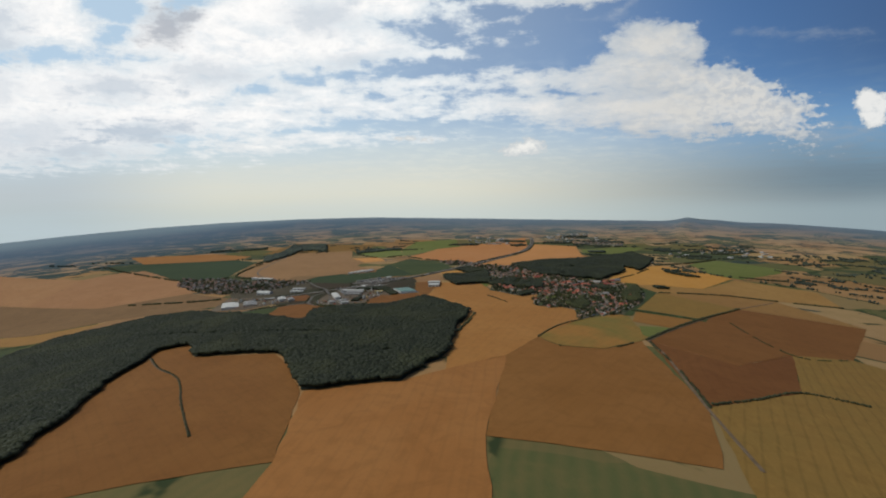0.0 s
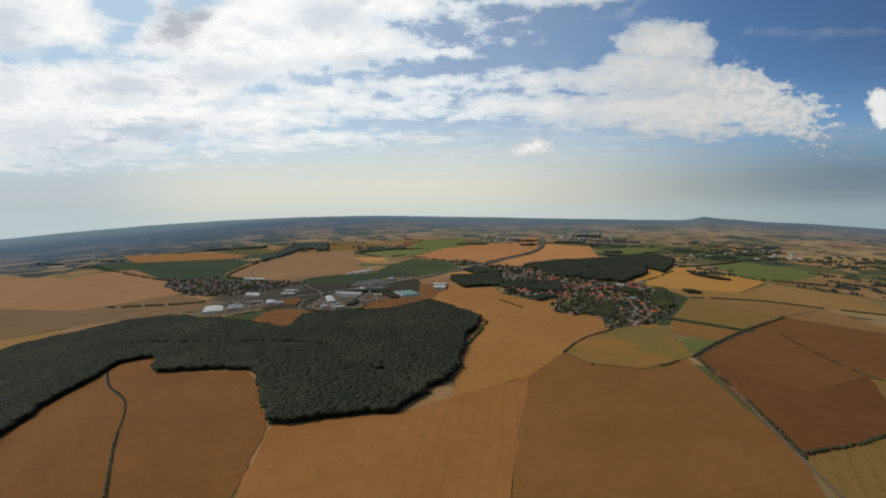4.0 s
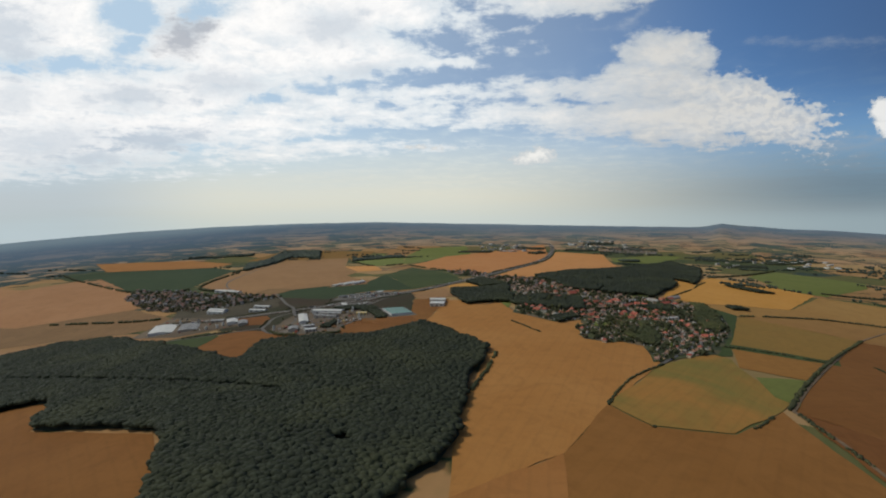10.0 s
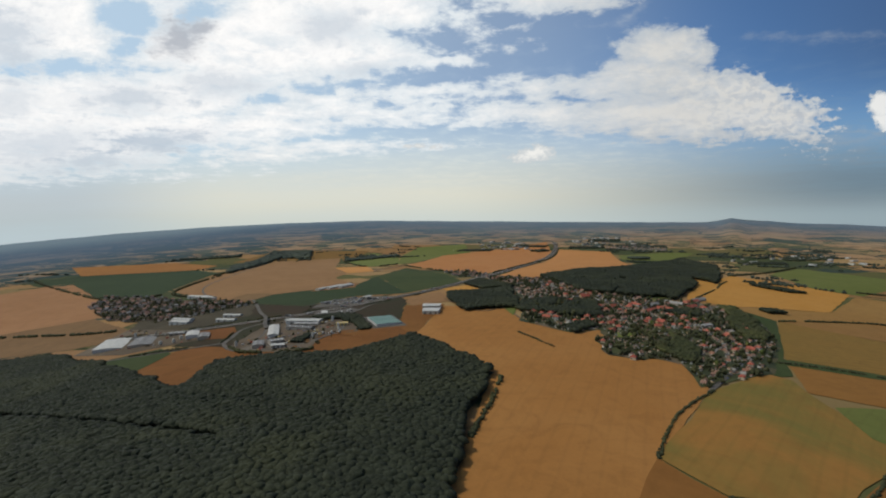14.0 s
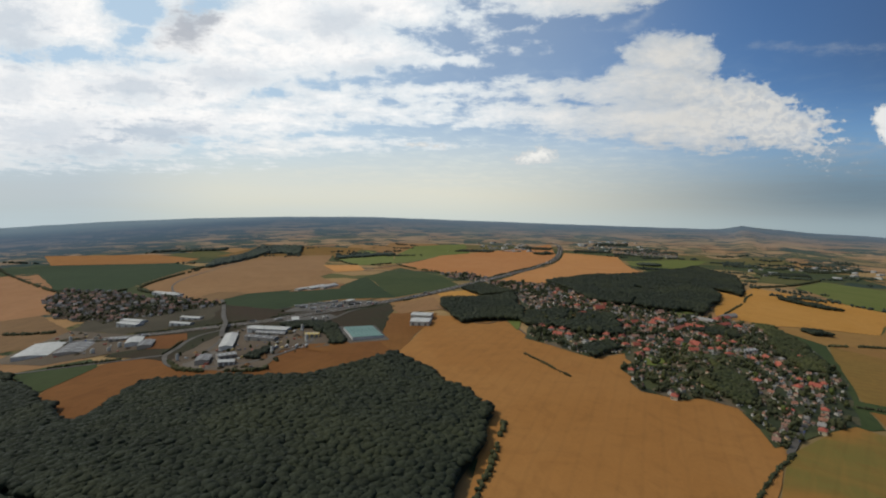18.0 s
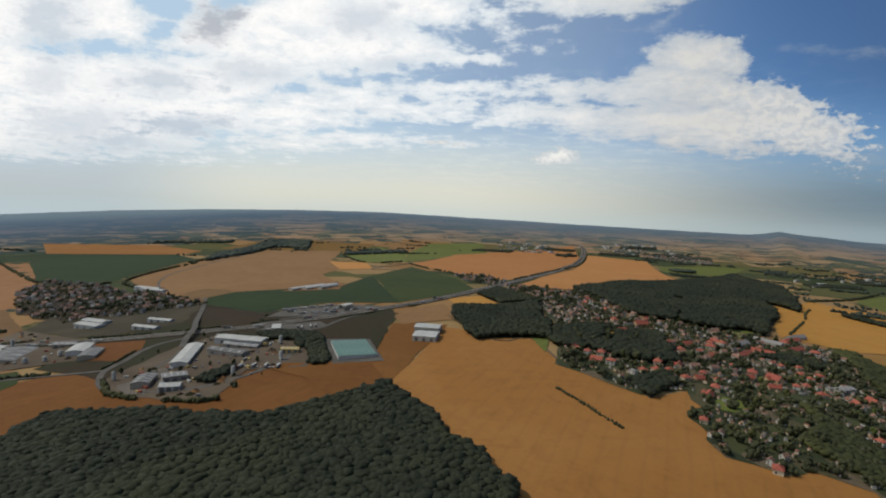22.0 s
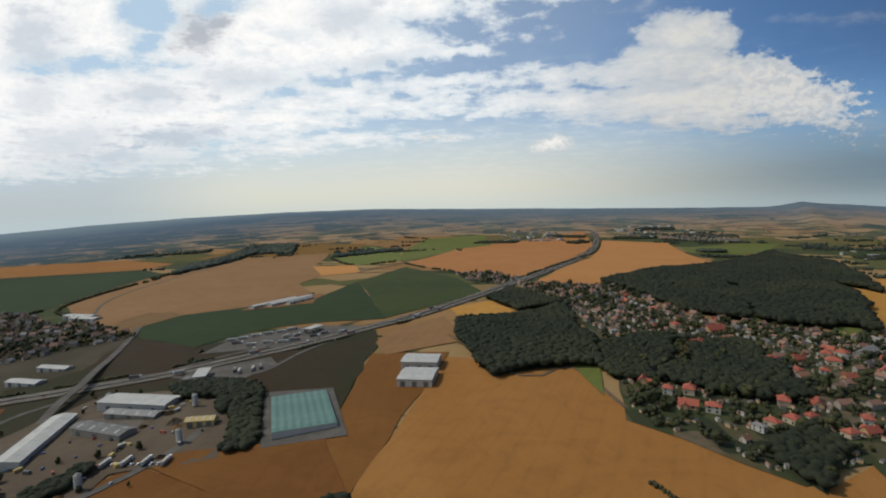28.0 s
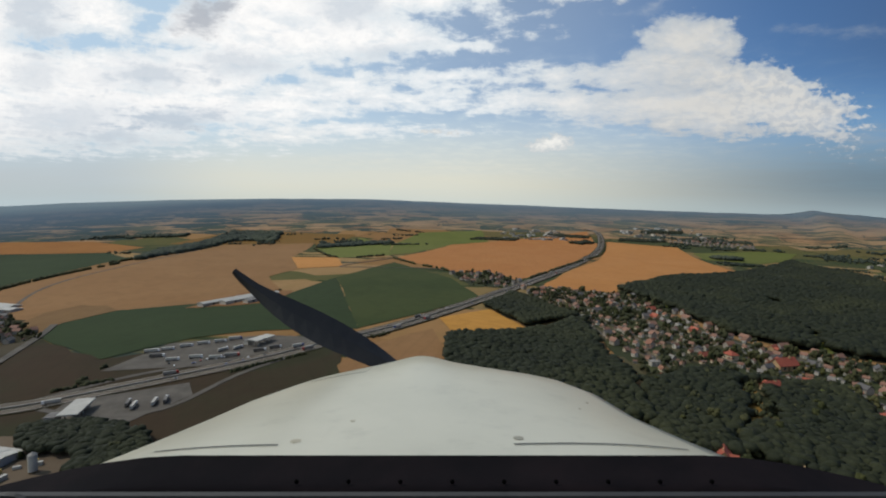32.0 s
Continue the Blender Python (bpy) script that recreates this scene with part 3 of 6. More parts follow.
def drape(name, outline, mat, lift, label="", category="field", kind="structure"):
    """A plot of land with the given corners, laid on the ground."""
    bm = bmesh.new()
    bm.faces.new([bm.verts.new((x, y, 0)) for x, y in outline])
    for axis in (0, 1):
        lo, hi = min(p[axis] for p in outline), max(p[axis] for p in outline)
        step = 50 if hi - lo < 900 else 100
        for c in range(int(lo // step + 1) * step, int(hi) + 1, step):
            no = (1, 0, 0) if axis == 0 else (0, 1, 0)
            bmesh.ops.bisect_plane(bm, geom=bm.verts[:] + bm.edges[:] + bm.faces[:], plane_co=tuple(c * v for v in no), plane_no=no)
    for v in bm.verts:
        v.co.z = land_height(v.co.x, v.co.y) + lift
    bmesh.ops.triangulate(bm, faces=bm.faces[:])
    for f in bm.faces:
        f.smooth = True
    bmesh.ops.recalc_face_normals(bm, faces=bm.faces[:])
    if sum(f.normal.z for f in bm.faces) < 0:
        bmesh.ops.reverse_faces(bm, faces=bm.faces[:])
    ups = []
    for v in bm.verts:
        x, y = v.co.x, v.co.y
        ups.append(Vector(((land_height(x - 5, y) - land_height(x + 5, y)) / 10, (land_height(x, y - 5) - land_height(x, y + 5)) / 10, 1)).normalized())
    ob = mesh_object(name, bm, mat)
    ob.data.normals_split_custom_set_from_vertices(ups)
    return tagged(ob, label, category, kind=kind)


def ragged(outline, amount=4.0, step=28.0, seed=1):
    """The outline with more corners, each moved a little, as the edge of a wood or a lane is."""
    rnd = random.Random(seed)
    out = []
    for (x0, y0), (x1, y1) in zip(outline, outline[1:] + outline[:1]):
        n = max(1, int(math.hypot(x1 - x0, y1 - y0) / step))
        for k in range(n):
            f = k / n
            a = amount if k else amount * 0.3
            out.append((x0 + (x1 - x0) * f + rnd.uniform(-a, a), y0 + (y1 - y0) * f + rnd.uniform(-a, a)))
    return out


def smooth_line(pts, step=14.0):
    """Points along a smooth curve through pts."""
    out = []
    for i in range(len(pts) - 1):
        p0, p1, p2, p3 = (Vector((*pts[min(max(k, 0), len(pts) - 1)], 0)) for k in (i - 1, i, i + 1, i + 2))
        n = max(1, int((p2 - p1).length / step))
        for k in range(n):
            t = k / n
            q = 0.5 * (2 * p1 + (p2 - p0) * t + (2 * p0 - 5 * p1 + 4 * p2 - p3) * t * t + (3 * p1 - p0 - 3 * p2 + p3) * t ** 3)
            out.append((q.x, q.y))
    return out + [tuple(pts[-1])]


def offset_line(line, d):
    out = []
    for i, (x, y) in enumerate(line):
        a, b = line[max(i - 1, 0)], line[min(i + 1, len(line) - 1)]
        t = Vector((b[0] - a[0], b[1] - a[1])).normalized()
        out.append((x + t.y * d, y - t.x * d))
    return out


def ribbon(name, line, width, mat, lift, label="", category="road", parent=None, rise=None):
    """A road or track along a line; rise(i, n) lifts it on a bank or bridge."""
    bm = bmesh.new()
    rows = []
    left, right = offset_line(line, -width / 2), offset_line(line, width / 2)
    for i, (l, c, r) in enumerate(zip(left, line, right)):
        z = land_height(*c) + lift + (rise(i, len(line)) if rise else 0)
        rows.append([bm.verts.new((*l, z)), bm.verts.new((*r, z)), bm.verts.new((*r, z - 0.8)), bm.verts.new((*l, z - 0.8))])
    for a, b in zip(rows, rows[1:]):
        bm.faces.new((a[0], a[1], b[1], b[0]))
        bm.faces.new((a[1], a[2], b[2], b[1]))
        bm.faces.new((a[3], a[0], b[0], b[3]))
    bmesh.ops.recalc_face_normals(bm, faces=bm.faces[:])
    if parent:
        return part(name, bm, mat, parent, label)
    return tagged(mesh_object(name, bm, mat), label, category, kind="structure")


# fields round the flight line, near to far
plots = []


def field(outline, mat, label, lift=0.25):
    plots.append(label)
    return drape("field", ragged(outline, 2.0, 30, len(plots)), mat, lift + 0.004 * len(plots), label)


field([(-683, 781), (-608, 878), (-622, 994), (-559, 998), (-498, 900), (-329, 860), (-283, 789), (-220, 659), (-183, 464), (-464, 403), (-634, 586)], RUST, "rust-brown harvested field beside dark woodland")
field([(-92, 1296), (-58, 1540), (55, 1510), (74, 1515), (86, 1392), (159, 1314), (212, 1350), (206, 1234), (276, 1178), (268, 1120), (258, 1086), (143, 924), (73, 805), (-24, 732), (-24, 842), (2, 1006), (22, 1118)], STUBBLE, "large orange stubble field below the village")
field([(-92, 1296), (-57, 1556), (-140, 1556), (-128, 1360), (-112, 1226)], RUST, "brown field behind the greenhouse")
field([(-436, 1142), (-525, 1269), (-410, 1357), (-274, 1296), (-210, 1327), (-112, 1226), (-174, 1202), (-293, 1202), (-356, 1202)], RUST, "red-brown ploughed field between wood and works")
field([(-1098, 1220), (-1049, 1440), (-756, 1421), (-525, 1336), (-525, 1269), (-610, 1293), (-793, 1348), (-878, 1385)], WHEAT, "pale orange field beside the wood")
field([(-610, 1296), (-525, 1336), (-482, 1293), (-484, 1202)], GRASS, "small green meadow beside the works", 0.5)
field([(73, 805), (143, 924), (172, 871), (249, 866), (339, 944), (311, 628), (244, 464), (24, 512)], UMBER, "brown stubble field along the lane")
field([(143, 924), (259, 1085), (368, 1170), (388, 1150), (378, 1108), (367, 975), (339, 944), (249, 869), (172, 874)], TURNING, "yellow-green crop field below the village", 0.35)
field([(379, 1068), (462, 1081), (372, 966), (359, 992)], MEADOW, "bright green meadow beside the hedge", 0.5)
field([(378, 1108), (427, 1226), (570, 1194), (462, 1081)], UMBER, "brown stubble field beside the village")
field([(405, 1236), (428, 1252), (585, 1216), (602, 1230), (576, 1188), (424, 1218)], GRASS, "dark green grass strip between two fields", 0.4)
field([(427, 1229), (603, 1540), (781, 1421), (570, 1202)], OLIVE, "tan and olive field with hedges")
field([(354, 948), (434, 1046), (772, 1414), (1098, 1379), (781, 1008), (637, 972), (464, 842)], RUST, "wide rust-brown field beyond the hedge")
field([(311, 628), (354, 948), (464, 842), (637, 972), (493, 730), (403, 678)], RUST, "brown field beside the country lane", 0.4)
field([(311, 628), (403, 678), (493, 730), (637, 972), (781, 1008), (927, 854), (610, 464), (244, 403)], OLIVE, "yellowish field with faint tramlines", 0.3)
field([(603, 1542), (817, 1614), (996, 1616), (1098, 1385), (781, 1421)], OCHRE, "tan wheat stubble field")
field([(570, 1653), (603, 1545), (817, 1616), (1220, 1623), (1281, 1830), (1054, 1952), (817, 1708), (648, 1687)], OCHRE, "ochre field beyond the village")
field([(505, 1722), (540, 1805), (645, 1985), (702, 2165), (718, 2095), (726, 2045), (812, 2190), (882, 2269), (1061, 1982), (817, 1708), (648, 1690), (575, 1668)], GOLD, "bright golden grain field beside the wood", 0.4)
field([(1065, 2365), (1300, 2580), (1450, 2300), (1380, 2190), (1090, 1975), (1010, 2050)], MEADOW, "bright green meadow strip")
field([(-540, 1722), (-559, 1783), (-535, 1850), (-448, 1880), (-412, 1887), (-354, 1986), (-327, 1952), (-306, 2145), (-159, 1729), (-271, 1718), (-327, 1692), (-357, 1653), (-377, 1622), (-450, 1668)], BEET, "dark green beet field beside the motorway")
field([(-306, 2145), (-246, 2441), (-83, 2150), (-27, 1950), (-92, 1824), (-159, 1731)], GRASS, "green meadow beside the motorway")
field([(-630, 1758), (-930, 2047), (-1003, 2432), (-973, 2964), (-661, 3056), (-559, 2563), (-440, 2290), (-449, 2156), (-354, 1985), (-414, 1894), (-480, 1868), (-543, 1841)], WHEAT, "very large tan wheat field")
field(ragged([(-530, 1722), (-559, 1783), (-535, 1850), (-580, 1885), (-630, 1896), (-648, 1850), (-616, 1770)], 3, 20, 4), DRY, "dry tan triangular plot at the wheat field's edge", 0.6)
field([(-264, 2547), (-140, 3078), (461, 3580), (430, 3190), (176, 2420), (25, 2106), (-103, 2284)], STUBBLE_PALE_HAZED, "large orange stubble field beside the motorway")
field([(485, 3308), (736, 3201), (615, 2447), (398, 2293), (247, 2174), (204, 2047), (76, 2062), (171, 2330), (313, 2663), (458, 3170)], STUBBLE_PALE_HAZED, "orange stubble field across the motorway")
field([(-74, 1789), (-11, 1850), (29, 1747), (5, 1714), (-49, 1699)], GOLD, "small golden crop field at the motorway", 0.5)
field([(-137, 1662), (-76, 1732), (-46, 1598), (-123, 1549), (-145, 1598)], WHEAT, "small tan field between motorway and wood", 0.5)
field([(-597, 2870), (-525, 3222), (-366, 3063), (-296, 2635), (-424, 2550)], MEADOW, "green meadow with rows of trees")
field([(-559, 2563), (-424, 2550), (-348, 2338), (-440, 2290)], STUBBLE_PALE_HAZED, "bare sandy building ground", 0.5)
field([(-1780, 2470), (-1680, 2590), (-1230, 2720), (-1050, 2560), (-959, 2012), (-1085, 1970)], BEET, "large dark green crop field")
field([(-1700, 1500), (-1240, 1392), (-1049, 1445), (-756, 1426), (-705, 1452), (-740, 1556), (-900, 1690), (-952, 1732), (-1220, 1647), (-1586, 1769), (-1850, 1850), (-1950, 1650)], DRY, "wide tan field between forest and town")
field([(-1586, 1769), (-1708, 2196), (-2300, 2330), (-2350, 1950), (-1850, 1852)], PEACH, "orange stubble field below the hazy hills")
field([(-1600, 1390), (-1180, 1290), (-1086, 1300), (-1049, 1425), (-1238, 1392), (-1640, 1470)], OCHRE, "pale golden strip along the forest")
field([(-1880, 2790), (-1466, 2940), (-1210, 2860), (-1230, 2725), (-1680, 2595)], STUBBLE, "orange field strip beyond the green crop")
field([(-1708, 2196), (-1586, 2428), (-1098, 1958), (-976, 1903), (-952, 1732), (-1220, 1647), (-1586, 1769)], PEACH, "pale orange field at the town's edge")
field([(-360, 3070), (-304, 3400), (-28, 3515), (2, 3200), (-142, 3085), (-230, 2760), (-300, 2640)], MEADOW, "airfield-like green meadow")
field([(-661, 3060), (-973, 2968), (-1180, 2950), (-1100, 3330), (-560, 3300), (-597, 2880)], OLIVE, "olive and green fields beyond the wheat")

field([(-470, 1368), (-530, 1440), (-515, 1447), (-455, 1452), (-430, 1410), (-426, 1360)], RUST, "red-brown ploughed plot beside the works", 0.6)
field([(61, 1523), (88, 1519), (74, 1437)], MEADOW, "small bright green triangle of grass", 0.75)

field([(-215, 660), (-183, 464), (-200, 250), (20, 250), (24, 512), (73, 805), (-24, 732), (-86, 683)], STUBBLE, "orange stubble field below the forest", 0.2)

CLEARINGS = [[(340, 1748), (372, 1830), (384, 1828), (345, 1732), (306, 1716)], [(393, 1664), (429, 1725), (466, 1730), (440, 1684), (405, 1640)], [(430, 2010), (448, 2060), (470, 2050), (450, 2000)]]
field([(440, 2020), (448, 2060), (470, 2050), (450, 2000)], MEADOW, "small green glade in the forest", 0.8)
field(CLEARINGS[0], MEADOW, "bright green clearing at the wood's edge", 0.8)
field(CLEARINGS[1], MEADOW, "green meadow between wood and village", 0.8)
field([(156, 1522), (168, 1518), (194, 1592), (178, 1590)], OLIVE, "sunlit lawn in the village park", 0.9)
field([(217, 1302), (241, 1299), (266, 1334), (240, 1342), (224, 1324)], MEADOW, "bright green lawn behind the gardens", 0.8)
field([(345, 1545), (372, 1572), (384, 1560), (356, 1535)], CONCRETE_ROAD, "pale paved courtyard of the manor farm", 0.9)
field([(-176, 1300), (-112, 1226), (-92, 1296), (-128, 1362), (-160, 1345)], RUST, "brown plot between works and stubble", 0.48)

for corners in ([(-361, 1280), (-346, 1296), (-313, 1253), (-339, 1255)], [(-358, 1318), (-341, 1336), (-296, 1285), (-307, 1263)], [(-338, 1410), (-291, 1412), (-280, 1389), (-320, 1377)]):
    drape("yard_slab", ragged(corners, 2, 9, 3), CONCRETE_ROAD, 0.9, "pale worn concrete slab in the works yard", "yard")

field(ragged([(-436, 1850), (-408, 1972), (-332, 1985), (-318, 1880), (-380, 1856)], 4, 18, 5), WHEAT, "dry tan ground round the long barns", 0.6)

field([(350, 1150), (400, 1168), (427, 1229), (603, 1545), (570, 1653), (548, 1503), (482, 1342), (372, 1171)], GRASS, "green grass strip beside the village gardens", 0.15)
field(ragged([(-770, 1650), (-700, 1590), (-600, 1640), (-525, 1700), (-470, 1560), (-530, 1490), (-590, 1482), (-735, 1552)], 5, 30, 6), ROUGH, "rough dull grass round the white sheds", 0.35)

field([(-500, 1200), (-400, 1120), (-345, 1090), (-340, 1110), (-350, 1195), (-174, 1190), (-112, 1222), (-92, 1290), (-176, 1303), (-240, 1335), (-300, 1240), (-430, 1150)], RUST, "brown ploughed strip along the forest", 0.05)

field([(-244, 1338), (-215, 1322), (-172, 1300), (-158, 1340), (-126, 1364), (-215, 1350)], RUST, "brown field corner beside the works", 0.5)

# yards and gardens
drape("village_ground", ragged([(99, 1513), (80, 1395), (153, 1318), (206, 1350), (199, 1236), (268, 1180), (262, 1134), (252, 1095), (378, 1171), (488, 1342), (553, 1503), (567, 1647), (472, 1684), (372, 1699), (281, 1732), (248, 1769), (226, 1952), (211, 2031), (75, 2056), (38, 1952), (101, 1787), (109, 1623)], 4), LAWN, 0.55, "green gardens and grass between village houses", "grass")
drape("works_yard", ragged([(-388, 1292), (-355, 1261), (-319, 1247), (-272, 1241), (-243, 1245), (-243, 1276), (-251, 1323), (-190, 1339), (-215, 1421), (-250, 1460), (-366, 1470), (-388, 1415)], 3, 15, 8), YARD, 0.7, "dusty gravel yard of the works", "yard")
drape("works_yard", [(-708, 1366), (-732, 1550), (-580, 1480), (-450, 1385), (-586, 1324)], YARD, 0.7, "grey gravel yard of the factory", "yard")
drape("scrub_ground", ragged([(-512, 1342), (-512, 1600), (-536, 1718), (-450, 1667), (-377, 1621), (-340, 1640), (-159, 1659), (-137, 1586), (-140, 1556), (-128, 1360), (-220, 1330), (-390, 1293)], 5), SCRUB, 0.4, "dry rough grass round the motorway", "grass")
drape("service_area", [(-348, 1586), (-339, 1669), (-251, 1698), (-183, 1687), (-195, 1641), (-262, 1596)], OLD_ASPHALT, 0.75, "asphalt lorry park beside the motorway", "car park")
drape("service_area", [(-320, 1519), (-250, 1556), (-232, 1531), (-250, 1482), (-311, 1479)], OLD_ASPHALT, 0.75, "asphalt rest area across the motorway", "car park")

# ---- roads ----
HW = smooth_line([(-683, 1452), (-525, 1462), (-371, 1503), (-314, 1536), (-229, 1606), (-171, 1675), (-122, 1736), (-63, 1843), (21, 2023), (131, 2279), (270, 2647), (431, 3159), (504, 3518), (472, 3640)], 18)


def motorway():
    top = tagged(new("motorway"), "pale dual-carriageway motorway with a planted central strip", "road", kind="structure")
    ribbon("verge", HW, 27, SCRUB, 0.9, parent=top)
    for d in (-7.2, 7.2):
        lane = offset_line(HW, d)
        ribbon("carriageway", lane, 8.6, CONCRETE_ROAD, 1.15, parent=top)
        for e in (-3.9, 3.9):
            ribbon("edge_line", offset_line(lane, e), 0.35, PAINT_LINE, 1.22, parent=top)
    ribbon("crash_barrier", HW, 0.5, METAL_GREY, 2.0, parent=top)


motorway()
BRIDGE = smooth_line([(-560, 1772), (-524, 1710), (-445, 1553), (-408, 1487), (-390, 1440), (-372, 1402)])
ribbon("road", BRIDGE, 7.5, OLD_ASPHALT, 1.6, "worn country road on a bridge over the motorway", rise=lambda i, n: 6.5 * math.exp(-((i / n - 0.76) / 0.2) ** 2))
for pts, w, mat, label in (
    ([(354, 948), (350, 859), (327, 732), (307, 626), (281, 464)], 4.0, DIRT, "narrow earth lane between fields"),
    ([(354, 948), (434, 1046), (573, 1202), (772, 1414), (976, 1586)], 4.0, DIRT, "field track along a hedge"),
    ([(-612, 947), (-537, 854), (-454, 772), (-375, 643), (-306, 537)], 3.0, DIRT, "thin dark track across the brown field"),
    ([(259, 1085), (366, 1232), (403, 1403), (366, 1574), (305, 1671), (244, 1757), (195, 1903), (146, 2037), (73, 2074)], 5.5, OLD_ASPHALT, "pale village main street"),
    ([(102, 1793), (116, 1708), (146, 1623), (112, 1510), (96, 1466)], 4.5, OLD_ASPHALT, "straight pale village side street"),
    ([(73, 1915), (122, 1806), (183, 1708), (244, 1635), (366, 1574)], 4.5, OLD_ASPHALT, "narrow village street"),
    ([(146, 1354), (232, 1403), (403, 1403), (512, 1452)], 4.5, OLD_ASPHALT, "narrow village lane"),
    ([(293, 1232), (403, 1293), (488, 1354)], 4.0, OLD_ASPHALT, "narrow village lane between gardens"),
    ([(232, 1513), (305, 1549), (366, 1574), (488, 1586), (573, 1659)], 4.5, OLD_ASPHALT, "village street to the farm"),
    ([(-61, 1623), (12, 1482), (59, 1508), (85, 1415)], 3.5, DIRT, "dirt track along the wood"),
    ([(-372, 1402), (-362, 1370), (-352, 1312), (-318, 1262), (-262, 1281), (-226, 1354), (-232, 1440)], 6.0, OLD_ASPHALT, "curved access road of the works"),
    ([(-690, 1282), (-560, 1300), (-480, 1312), (-412, 1326)], 6.0, OLD_ASPHALT, "road past the factory"),
    ([(-400, 1462), (-421, 1435), (-424, 1400), (-415, 1360), (-412, 1326), (-386, 1286), (-352, 1258)], 6.0, OLD_ASPHALT, "curving road round the brown plot"),
    ([(-348, 1525), (-320, 1562), (-293, 1586), (-232, 1623), (-183, 1674)], 6.0, OLD_ASPHALT, "slip road of the service area"),
    ([(-329, 1507), (-281, 1494), (-238, 1507), (-220, 1574), (-195, 1623)], 5.0, OLD_ASPHALT, "slip road of the rest area"),
    ([(-265, 2547), (-354, 2342), (-281, 2318), (-104, 2286), (-27, 2078)], 5.0, OLD_ASPHALT, "pale country road between fields"),
    ([(-1017, 3044), (-927, 2428), (-854, 2074), (-634, 1757)], 5.0, OLD_ASPHALT, "country road lined with trees"),
):
    ribbon("road", smooth_line(pts), w, mat, 0.8, label)

# ---- trees ----
def ico(level):
    bm = bmesh.new()
    bmesh.ops.create_icosphere(bm, subdivisions=level, radius=1.0)
    v = np.array([w.co[:] for w in bm.verts])
    f = np.array([[w.index for w in p.verts] for p in bm.faces])
    bm.free()
    return v, f


ICO1, ICO2 = ico(1), ico(2)


def lumps(base, centres, sizes, flat, seed, rough=0.28):
    """Many uneven leaf clumps: arrays of corners and triangles."""
    v, f = base
    rs = np.random.RandomState(seed)
    n = len(centres)
    a = rs.uniform(0, 6.28, n)
    ca, sa = np.cos(a)[:, None], np.sin(a)[:, None]
    k = 1 + rs.uniform(-rough, rough, (n, len(v)))
    p = v[None] * k[..., None]
    px, py = p[..., 0] * ca - p[..., 1] * sa, p[..., 0] * sa + p[..., 1] * ca
    out = np.stack([px * sizes[:, None], py * sizes[:, None], p[..., 2] * (sizes * flat)[:, None]], -1) + centres[:, None]
    return out.reshape(-1, 3), (f[None] + (np.arange(n) * len(v))[:, None, None]).reshape(-1, 3)


def inside(x, y, poly):
    hit = False
    for (x0, y0), (x1, y1) in zip(poly, poly[1:] + poly[:1]):
        if (y0 > y) != (y1 > y) and x < (x1 - x0) * (y - y0) / (y1 - y0) + x0:
            hit = not hit
    return hit


RED_HOUSES = [(214, 1676), (205, 1592), (126, 1448), (143, 1450), (131, 1420), (146, 1414), (206, 1435), (230, 1434), (247, 1408), (315, 1548), (299, 1503),
              (287, 1516), (258, 1549), (251, 1656), (303, 1459), (315, 1436), (333, 1423), (346, 1404), (240, 1360), (224, 1336), (482, 1593), (471, 1648)]


def wood(outline, spacing, height, seed, label, mat=None, base=None, floor=True, slit=None):
    """A wood: many crowns of uneven height over a dark floor, as one mass."""
    rnd = random.Random(seed)
    mat, base = mat or LEAF_WOOD, base or ICO1
    edge = ragged(outline, 6, 25, seed)
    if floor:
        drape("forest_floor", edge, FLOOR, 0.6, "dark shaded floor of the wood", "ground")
    xs, ys = [p[0] for p in edge], [p[1] for p in edge]
    centres, sizes = [], []
    y = min(ys)
    while y < max(ys):
        x = min(xs) + rnd.uniform(0, spacing)
        while x < max(xs):
            px, py = x + rnd.uniform(-0.45, 0.45) * spacing, y + rnd.uniform(-0.45, 0.45) * spacing
            if inside(px, py, edge) and all(abs(px - a) + abs(py - b) > 13 for a, b in RED_HOUSES) and not any(inside(px, py, c) for c in CLEARINGS) and noise.noise((px * 0.02, py * 0.02, seed)) > -0.72 and not (slit and abs((px - slit[0]) * slit[2] + (py - slit[1]) * slit[3]) < 5 and slit[4] < px < slit[5]):
                h = height * (0.85 + 0.16 * noise.noise((px * 0.012, py * 0.012, 5)) + rnd.uniform(-0.07, 0.08))
                s = spacing * rnd.uniform(0.92, 1.35)
                z = land_height(px, py)
                centres.append((px, py, z + h - 0.56 * s))
                sizes.append(s)
                q = s * rnd.uniform(0.28, 0.46)
                centres.append((px + rnd.uniform(-0.6, 0.6) * s, py + rnd.uniform(-0.6, 0.6) * s, z + h - s * rnd.uniform(0.22, 0.46)))
                sizes.append(q)
            x += spacing
        y += spacing * 0.9
    v, f = lumps(base, np.array(centres), np.array(sizes), 0.56, seed, 0.30)
    return tagged(arrays("woodland", v, f, mat, True), label, "forest", kind="stuff")


